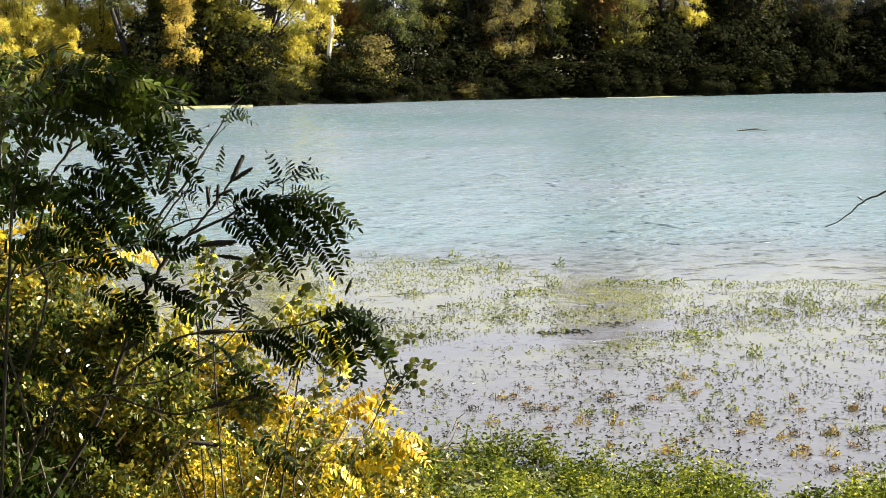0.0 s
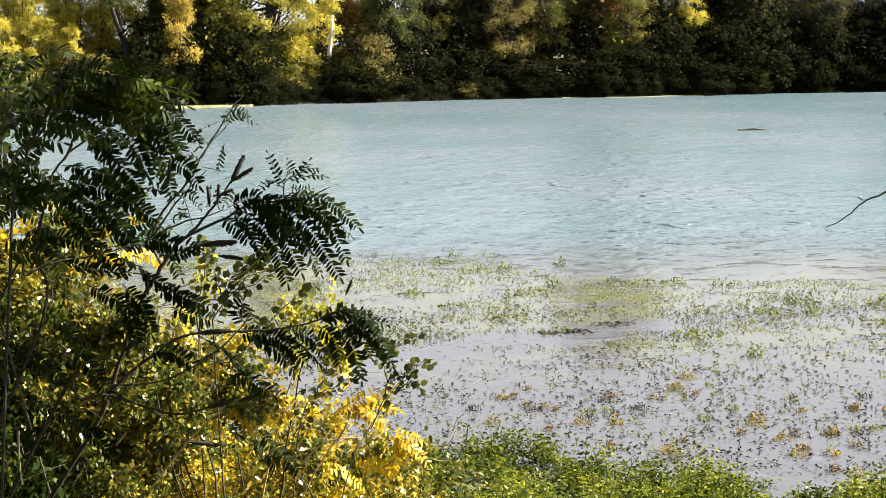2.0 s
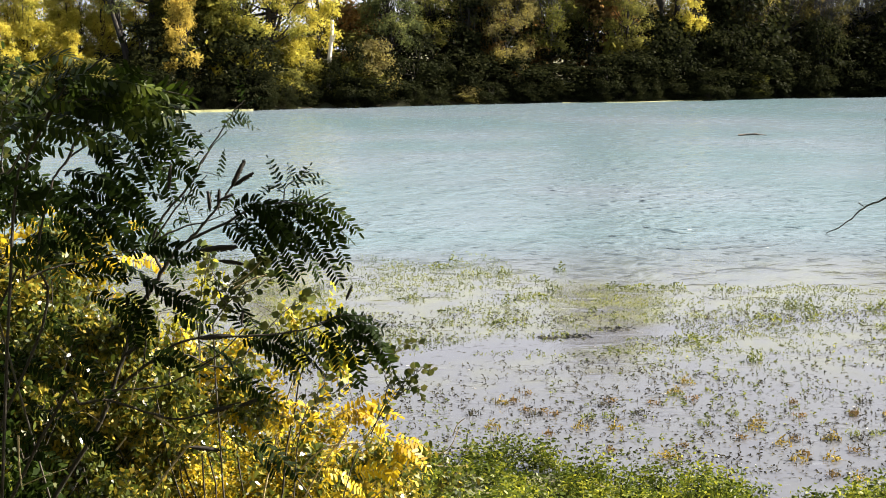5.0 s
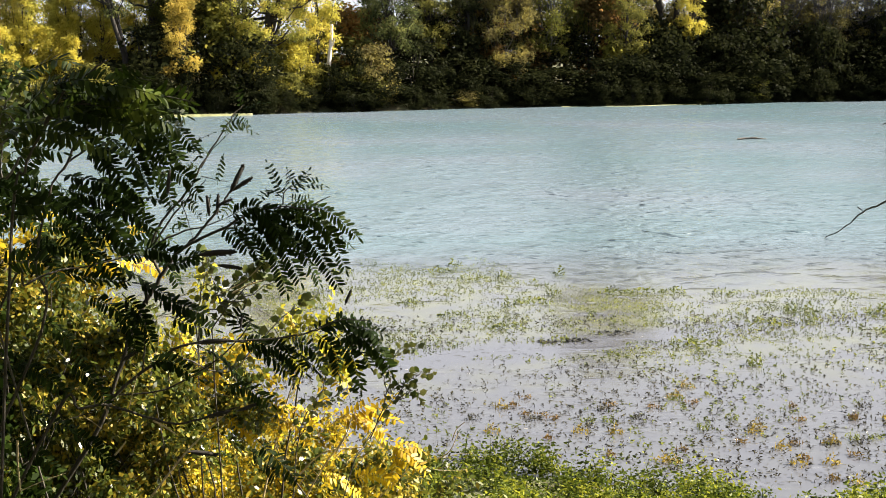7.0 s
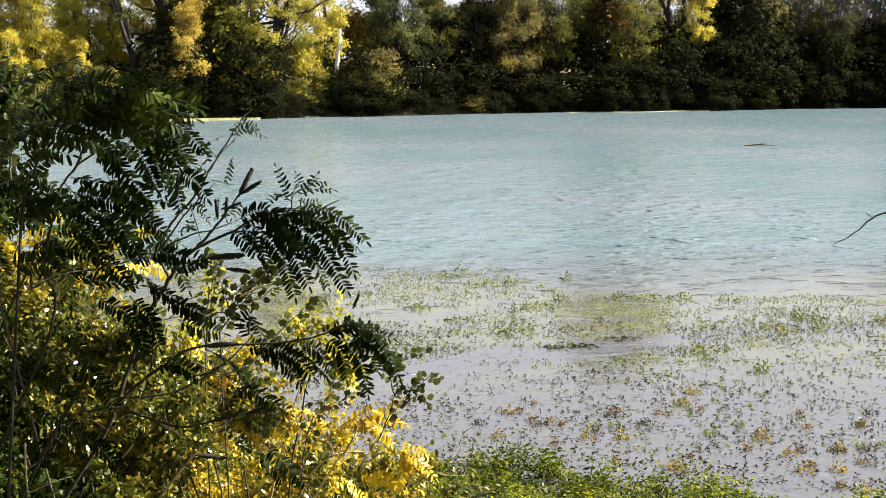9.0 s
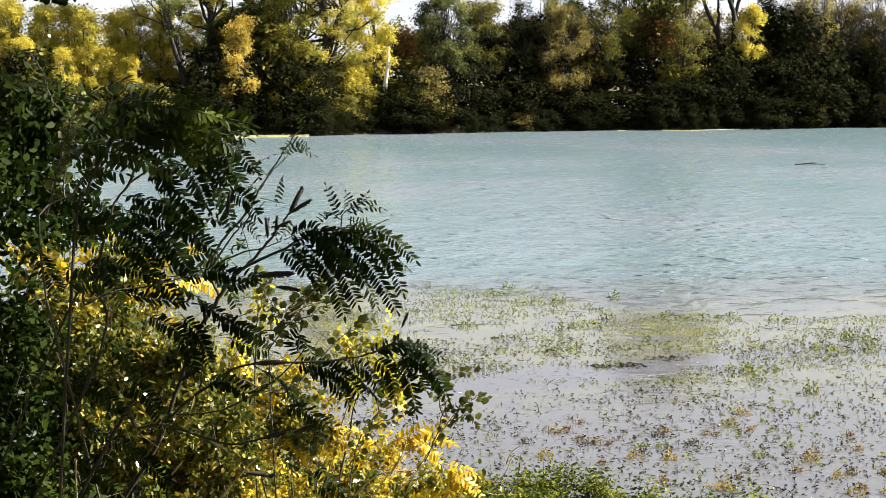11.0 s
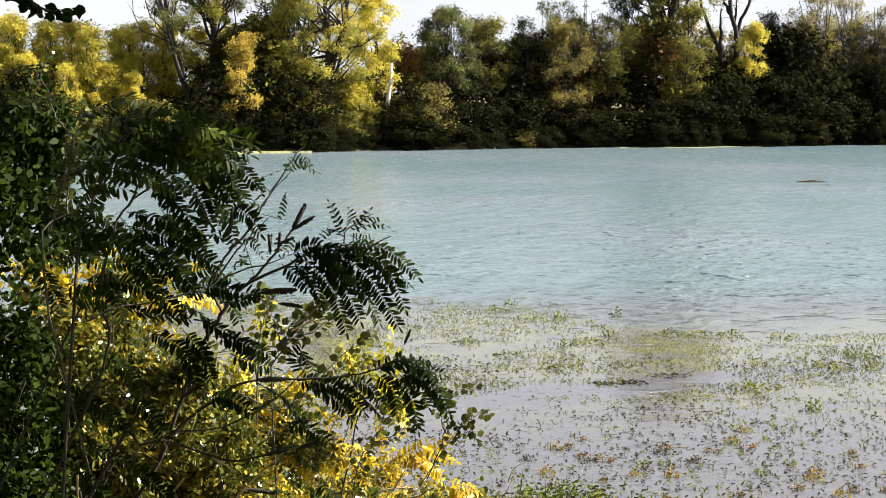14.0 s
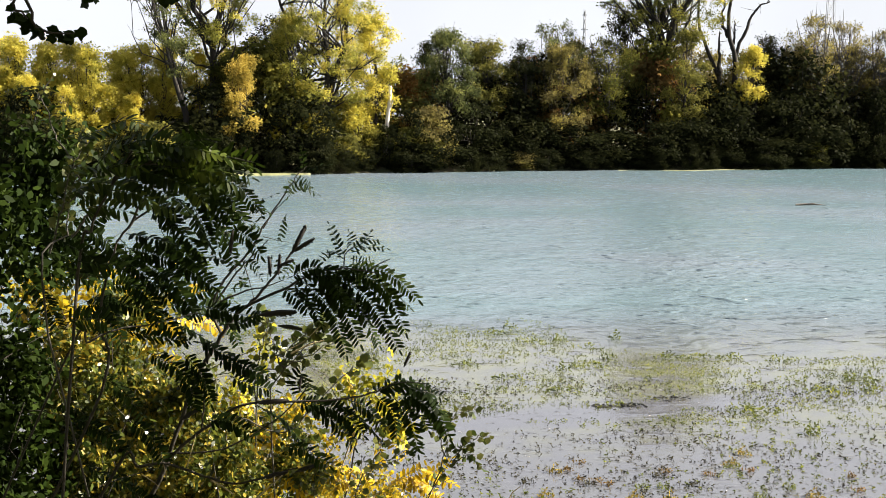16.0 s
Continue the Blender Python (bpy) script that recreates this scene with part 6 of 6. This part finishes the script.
frond(yellow, (-0.233, 6.300, 3.844), (-0.136, 6.317, 3.814), (-0.092, 6.335, 3.783), YELLOW, 1631)
frond(yellow, (-0.209, 6.300, 3.794), (-0.209, 6.258, 3.730), (-0.232, 6.215, 3.693), YELLOW, 3043)
frond(yellow, (-0.685, 6.300, 4.421), (-0.646, 6.283, 4.370), (-0.619, 6.265, 4.305), YELLOW, 5024)
frond(yellow, (-0.542, 6.300, 4.322), (-0.518, 6.338, 4.248), (-0.512, 6.377, 4.173), YELLOW, 9992)
frond(yellow, (-0.461, 6.300, 4.297), (-0.439, 6.252, 4.203), (-0.452, 6.204, 4.106), YELLOW, 1553)
frond(yellow, (-0.641, 6.300, 4.200), (-0.631, 6.330, 4.124), (-0.651, 6.360, 4.027), YELLOW, 1712)
frond(yellow, (-0.531, 6.300, 4.135), (-0.520, 6.266, 4.078), (-0.513, 6.232, 4.017), YELLOW, 9671)
frond(yellow, (-0.453, 6.300, 4.149), (-0.404, 6.349, 4.083), (-0.427, 6.397, 4.017), YELLOW, 9502)
frond(yellow, (-0.555, 6.300, 4.293), (-0.475, 6.349, 4.228), (-0.430, 6.399, 4.148), YELLOW, 1359)
frond(yellow, (-1.803, 6.300, 4.807), (-1.713, 6.312, 4.742), (-1.617, 6.324, 4.682), YELLOW, 5062)
frond(yellow, (-1.758, 6.300, 4.744), (-1.697, 6.335, 4.686), (-1.655, 6.371, 4.637), YELLOW, 6753)
frond(yellow, (-1.733, 6.300, 4.763), (-1.623, 6.338, 4.746), (-1.562, 6.376, 4.704), YELLOW, 3990)
frond(yellow, (-1.590, 6.300, 4.617), (-1.520, 6.340, 4.625), (-1.440, 6.379, 4.585), YELLOW, 3722)
frond(yellow, (-1.548, 6.300, 4.592), (-1.446, 6.281, 4.614), (-1.384, 6.262, 4.578), YELLOW, 3874)
frond(yellow, (-1.316, 6.300, 4.630), (-1.254, 6.325, 4.611), (-1.211, 6.349, 4.568), YELLOW, 8901)
frond(yellow, (-1.578, 6.300, 4.304), (-1.549, 6.313, 4.257), (-1.535, 6.325, 4.175), YELLOW, 7503)
frond(yellow, (-1.608, 6.300, 4.270), (-1.571, 6.340, 4.237), (-1.532, 6.380, 4.209), YELLOW, 6657)
frond(yellow, (-1.457, 6.300, 4.450), (-1.413, 6.301, 4.455), (-1.380, 6.301, 4.440), YELLOW, 5230)
frond(yellow, (-1.337, 6.300, 4.785), (-1.297, 6.278, 4.782), (-1.265, 6.257, 4.751), YELLOW, 6843)
frond(yellow, (-1.402, 6.300, 4.640), (-1.332, 6.309, 4.619), (-1.286, 6.318, 4.603), YELLOW, 4217)
frond(yellow, (-1.740, 6.300, 4.594), (-1.636, 6.268, 4.585), (-1.557, 6.237, 4.563), YELLOW, 8950)
frond(yellow, (-1.172, 6.300, 4.297), (-1.124, 6.296, 4.268), (-1.101, 6.292, 4.199), YELLOW, 9293)
frond(yellow, (-1.147, 6.300, 4.321), (-1.089, 6.311, 4.289), (-1.057, 6.323, 4.217), YELLOW, 6068)
frond(yellow, (-0.839, 6.300, 4.027), (-0.767, 6.290, 3.950), (-0.719, 6.281, 3.857), YELLOW, 6467)
frond(yellow, (-0.771, 6.300, 4.052), (-0.700, 6.312, 3.994), (-0.643, 6.325, 3.960), YELLOW, 2656)
frond(yellow, (-0.939, 6.300, 3.948), (-0.867, 6.301, 3.898), (-0.791, 6.302, 3.822), YELLOW, 7607)
frond(yellow, (-0.744, 6.300, 3.947), (-0.652, 6.347, 3.905), (-0.596, 6.395, 3.796), YELLOW, 5791)
frond(yellow, (-0.553, 6.300, 3.695), (-0.458, 6.339, 3.658), (-0.363, 6.379, 3.569), YELLOW, 1186)
frond(yellow, (-0.407, 6.300, 3.669), (-0.306, 6.265, 3.704), (-0.208, 6.230, 3.663), YELLOW, 4005)
frond(yellow, (-0.645, 6.300, 3.996), (-0.589, 6.345, 3.948), (-0.557, 6.390, 3.873), YELLOW, 2775)
frond(yellow, (-1.275, 6.300, 4.100), (-1.201, 6.290, 4.077), (-1.151, 6.280, 4.054), YELLOW, 9632)
frond(yellow, (-1.086, 6.300, 3.899), (-0.992, 6.318, 3.869), (-0.899, 6.336, 3.788), YELLOW, 9064)


# white poplar shoots -----------------------------------------------
def poplar_leaf_mesh(seed):
    rr = np.random.default_rng(seed)
    a = np.linspace(-np.pi, np.pi, 12)[:-1]
    r = 0.028 * (1 + 0.22 * np.cos(a * 5 + 0.4) + 0.25 * np.cos(a)) * rr.uniform(0.9, 1.1, 11)
    v = np.stack([0.035 + r * np.cos(a), r * np.sin(a), 0.006 * np.cos(a * 2) - 0.004], -1)
    stalk, sf = tube([(0, 0, 0), (0.012, 0, 0.003), (0.03, 0, 0)], [0.0011, 0.001, 0.001], 3)
    return fast_mesh("leaf", np.concatenate([stalk, v]), [sf, np.arange(11)[None] + len(stalk)], POPLAR)


POPLAR_LEAVES = [poplar_leaf_mesh(i) for i in range(4)]
poplar = thing("white_poplar_shoot", (-0.6, 6.2, 2.8), "white poplar shoots with green leaves, silvery beneath", "sapling")
leafy_stem(poplar, [(-0.6, 6.2, 2.8), (-0.414, 6.013, 3.711), (-0.307, 6.041, 3.919), (-0.201, 6.063, 4.081), (-0.135, 6.075, 4.162)], 0.003, 0.001, POPLAR_LEAVES, 26, 0.55, 0.1, 640, 1.3, 0.52, (0, 0, 0), 0, GREYBARK, 1.3)
leafy_stem(poplar, [(-0.307, 6.041, 3.919), (-0.224, 6.067, 4.104), (-0.188, 6.083, 4.220), (-0.106, 6.092, 4.289)], 0.003, 0.001, POPLAR_LEAVES, 24, 0.3, 0.1, 641, 1.3, 0.52, (0, 0, 0), 0, GREYBARK, 1.3)
leafy_stem(poplar, [(-0.201, 6.063, 4.081), (-0.131, 6.063, 4.081), (-0.079, 6.060, 4.057)], 0.003, 0.001, POPLAR_LEAVES, 14, 0.1, 0.1, 642, 1.3, 0.52, (0, 0, 0), 0, GREYBARK, 1.3)
leafy_stem(poplar, [(-0.201, 6.063, 4.081), (-0.118, 6.076, 4.173), (-0.048, 6.078, 4.184)], 0.003, 0.001, POPLAR_LEAVES, 14, 0.2, 0.1, 643, 1.3, 0.52, (0, 0, 0), 0, GREYBARK, 1.3)
leafy_stem(poplar, [(-0.224, 6.067, 4.104), (-0.259, 6.079, 4.198), (-0.317, 6.088, 4.263)], 0.003, 0.001, POPLAR_LEAVES, 12, 0.2, 0.1, 644, 1.3, 0.52, (0, 0, 0), 0, GREYBARK, 1.3)
leafy_stem(poplar, [(-0.7, 6.2, 2.8), (-0.624, 6.038, 3.898), (-0.529, 6.061, 4.060), (-0.411, 6.069, 4.124), (-0.341, 6.072, 4.142)], 0.003, 0.001, POPLAR_LEAVES, 20, 0.4, 0.1, 645, 1.3, 0.52, (0, 0, 0), 0, GREYBARK, 1.3)
leafy_stem(poplar, [(-0.529, 6.061, 4.060), (-0.528, 6.076, 4.176), (-0.457, 6.088, 4.257)], 0.003, 0.001, POPLAR_LEAVES, 12, 0.2, 0.1, 646, 1.3, 0.52, (0, 0, 0), 0, GREYBARK, 1.3)
leafy_stem(poplar, [(-0.624, 6.038, 3.898), (-0.564, 6.054, 4.014), (-0.575, 6.067, 4.107)], 0.003, 0.001, POPLAR_LEAVES, 10, 0.2, 0.1, 647, 1.3, 0.52, (0, 0, 0), 0, GREYBARK, 1.3)
leafy_stem(poplar, [(-0.9, 6.2, 2.8), (-0.950, 6.080, 4.202), (-0.901, 6.115, 4.457), (-0.783, 6.134, 4.596), (-0.724, 6.144, 4.665)], 0.0045, 0.0012, POPLAR_LEAVES, 36, 0.4, 0.2, 543, 1.0, 0.62, (0, 0, 0), 0, GREYBARK, 1.2)
leafy_stem(poplar, [(-0.901, 6.115, 4.457), (-0.970, 6.131, 4.574), (-1.017, 6.144, 4.667)], 0.0045, 0.0012, POPLAR_LEAVES, 19, 0.2, 0.2, 544, 1.0, 0.62, (0, 0, 0), 0, GREYBARK, 1.2)
leafy_stem(poplar, [(-1.5, 6.2, 2.8), (-1.428, 4.653, 4.838), (-1.373, 4.692, 5.119), (-1.345, 4.716, 5.295), (-1.326, 4.728, 5.383)], 0.0045, 0.0012, POPLAR_LEAVES, 39, 0.45, 0.2, 545, 1.0, 0.42, (0, 0, 0), 0, GREYBARK, 1.2)
leafy_stem(poplar, [(-1.373, 4.692, 5.119), (-1.283, 4.706, 5.224), (-1.159, 4.712, 5.267)], 0.0045, 0.0012, POPLAR_LEAVES, 19, 0.3, 0.2, 546, 1.0, 0.42, (0, 0, 0), 0, GREYBARK, 1.2)
leafy_stem(poplar, [(-1.0, 6.2, 2.8), (-1.137, 6.074, 4.157), (-0.856, 6.080, 4.202), (-0.620, 6.112, 4.432), (-0.526, 6.121, 4.501)], 0.0045, 0.0012, POPLAR_LEAVES, 25, 0.4, 0.2, 547, 1.0, 0.62, (0, 0, 0), 0, GREYBARK, 1.2)

leafy_stem(poplar, [(-1.345, 4.716, 5.295), (-1.424, 4.735, 5.436), (-1.476, 4.750, 5.542), (-1.440, 4.762, 5.630)], 0.003, 0.0012, POPLAR_LEAVES, 24, 0.1, 0.2, 553, 1.0, 0.26, (0, 0, 0), 0, GREYBARK, 1.2)
leafy_stem(poplar, [(-1.0, 6.2, 2.8), (-1.019, 6.093, 4.296), (-0.924, 6.118, 4.481), (-0.853, 6.132, 4.585), (-0.755, 6.137, 4.614)], 0.004, 0.0012, POPLAR_LEAVES, 30, 0.45, 0.2, 571, 1.0, 0.62, (0, 0, 0), 0, GREYBARK, 1.2)
leafy_stem(poplar, [(-1.019, 6.093, 4.296), (-1.030, 6.118, 4.481), (-0.994, 6.134, 4.597), (-1.016, 6.147, 4.690)], 0.003, 0.0012, POPLAR_LEAVES, 24, 0.2, 0.2, 572, 1.0, 0.62, (0, 0, 0), 0, GREYBARK, 1.2)
leafy_stem(poplar, [(-0.924, 6.118, 4.481), (-0.807, 6.121, 4.503), (-0.713, 6.131, 4.572), (-0.666, 6.134, 4.595)], 0.003, 0.0012, POPLAR_LEAVES, 18, 0.2, 0.2, 573, 1.0, 0.62, (0, 0, 0), 0, GREYBARK, 1.2)

leafy_stem(poplar, [(-1.444, 4.685, 5.067), (-1.390, 4.706, 5.225), (-1.353, 4.723, 5.348), (-1.317, 4.735, 5.435)], 0.004, 0.0012, POPLAR_LEAVES, 54, 0.1, 0.2, 574, 1.0, 0.45, (0, 0, 0), 0, GREYBARK, 1.2)
leafy_stem(poplar, [(-1.390, 4.706, 5.225), (-1.300, 4.716, 5.294), (-1.229, 4.718, 5.312), (-1.176, 4.716, 5.294)], 0.003, 0.0012, POPLAR_LEAVES, 40, 0.1, 0.2, 575, 1.0, 0.45, (0, 0, 0), 0, GREYBARK, 1.2)

# leaves hanging in from a branch overhead
over = thing("overhanging_poplar_branch", (-1.144, 3.651, 6.351), "poplar branch hanging into the view, its leaves darkened as in shade", "branch")
OV = [([(-1.144, 3.651, 6.351), (-1.168, 3.617, 5.946), (-1.112, 3.601, 5.743), (-1.044, 3.600, 5.702)], 16, 0.6), ([(-1.168, 3.617, 5.946), (-1.194, 3.603, 5.796), (-1.153, 3.597, 5.715)], 12, 0.5),
      ([(-1.144, 3.651, 6.351), (-0.977, 3.727, 6.014), (-0.906, 3.715, 5.837), (-0.836, 3.714, 5.798)], 16, 0.5), ([(-0.977, 3.727, 6.014), (-1.074, 3.711, 5.864), (-1.031, 3.707, 5.795)], 12, 0.3)]
# copies of the poplar leaves with shade put into their colour
SHADED_LEAVES = []
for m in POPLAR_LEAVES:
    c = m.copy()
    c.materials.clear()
    c.materials.append(NEARSHADED)
    SHADED_LEAVES.append(c)
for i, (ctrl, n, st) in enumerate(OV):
    leafy_stem(over, ctrl, 0.007, 0.0018, SHADED_LEAVES, n, st, 0.55, 560 + i, 0.8, 0.52, (0, 0, 0))

# bare twig that reaches in from the other side
twig = thing("bare_twig", (1.662, 4.501, 5.199), "thin bare dark twig", "twig")
for ctrl, r in (([(1.662, 4.501, 5.199), (1.474, 4.489, 5.116), (1.321, 4.480, 5.046), (1.266, 4.476, 5.021), (1.209, 4.470, 4.975), (1.150, 4.466, 4.945)], 0.004), ([(1.662, 4.501, 5.199), (1.458, 4.509, 5.259), (1.373, 4.515, 5.302), (1.326, 4.512, 5.280)], 0.003),
                ([(1.266, 4.476, 5.021), (1.254, 4.478, 5.032), (1.249, 4.478, 5.035)], 0.0012)):
    p = curve_points(ctrl, 24)
    p += np.random.default_rng(9).normal(size=p.shape) * 0.0012
    v, f = tube(p - np.array(twig.location), np.linspace(r, 0.0014, 24), 5)
    part("stem", fast_mesh("stem", v, f, TWIG, True), twig)
# the young tree it grows on, beside the path; unseen crown placed to shade the shrub
side = []
rs = np.random.default_rng(31)
for _ in range(70):
    y, z = rs.uniform(2.2, 5.6), rs.uniform(5.4, 11.0)
    x = 0.34 * y + 0.9 + rs.uniform(0, 1.9)
    side.append((x, y, z, rs.uniform(0.4, 0.6)))
leaf_mass("side_tree", "young riverside tree beside the path, out of view, its dense crown shading the shrub", "tree", side, 200, 0.13, THICKET, 600, 12, 0.5, None, 1)

# dry straws in the thicket
STRAWS = [
    ((-1.055, 5.200, 3.927), (-0.919, 5.200, 4.097), (-0.778, 5.200, 4.232), 0.0042),
    ((-1.426, 4.900, 4.048), (-1.345, 4.900, 4.083), (-1.275, 4.900, 4.106), 0.0022),
    ((-1.434, 4.900, 4.221), (-1.435, 4.900, 4.123), (-1.430, 4.900, 4.041), 0.0042),
    ((-1.179, 5.000, 4.347), (-1.157, 5.000, 4.307), (-1.147, 5.000, 4.256), 0.0022),
    ((-1.130, 5.000, 4.141), (-1.112, 5.000, 4.162), (-1.092, 5.000, 4.188), 0.0042),
    ((-1.232, 5.000, 4.276), (-1.200, 5.000, 4.256), (-1.171, 5.000, 4.232), 0.0022),
    ((-0.996, 5.000, 4.261), (-0.958, 5.000, 4.241), (-0.917, 5.000, 4.211), 0.0042),
    ((-1.076, 5.000, 4.307), (-1.059, 5.000, 4.370), (-1.045, 5.000, 4.419), 0.0022),
    ((-0.662, 6.400, 3.642), (-0.523, 6.400, 3.768), (-0.361, 6.400, 3.788), 0.0042),
    ((-0.541, 6.200, 3.897), (-0.444, 6.200, 3.965), (-0.347, 6.200, 4.031), 0.0022),
    ((-0.458, 6.200, 3.822), (-0.416, 6.200, 3.896), (-0.391, 6.200, 3.970), 0.0042),
    ((-0.598, 6.300, 3.909), (-0.567, 6.300, 3.996), (-0.527, 6.300, 4.070), 0.0022),
    ((-0.274, 8.200, 3.141), (-0.178, 8.200, 3.186), (-0.066, 8.200, 3.238), 0.0042),
    ((-0.136, 8.600, 3.072), (0.014, 8.600, 3.051), (0.131, 8.600, 3.057), 0.0022),
    ((-0.055, 9.000, 3.006), (0.033, 9.000, 3.059), (0.092, 9.000, 3.184), 0.0042),
    ((-0.003, 9.000, 3.016), (0.092, 9.000, 3.044), (0.176, 9.000, 3.047), 0.0022),
    ((0.050, 9.000, 3.130), (0.079, 9.000, 3.202), (0.128, 9.000, 3.244), 0.0042),
    ((-0.919, 6.100, 4.523), (-0.825, 6.100, 4.570), (-0.748, 6.100, 4.640), 0.0022),
    ((-0.872, 6.100, 4.523), (-0.802, 6.100, 4.558), (-0.731, 6.100, 4.581), 0.0042),
    ((-0.298, 8.000, 3.205), (-0.230, 8.000, 3.220), (-0.136, 8.000, 3.300), 0.0022),
]
for a, b, c, r in STRAWS:
    v, f = tube(curve_points([a, b, c], 12), np.linspace(r, r * 0.6, 12), 5)
    tagged(new("dry_stalk", fast_mesh("dry_stalk", v, f, STRAW, True)), "dry straw-coloured stalk among the leaves", "stalk", "dry stalks")
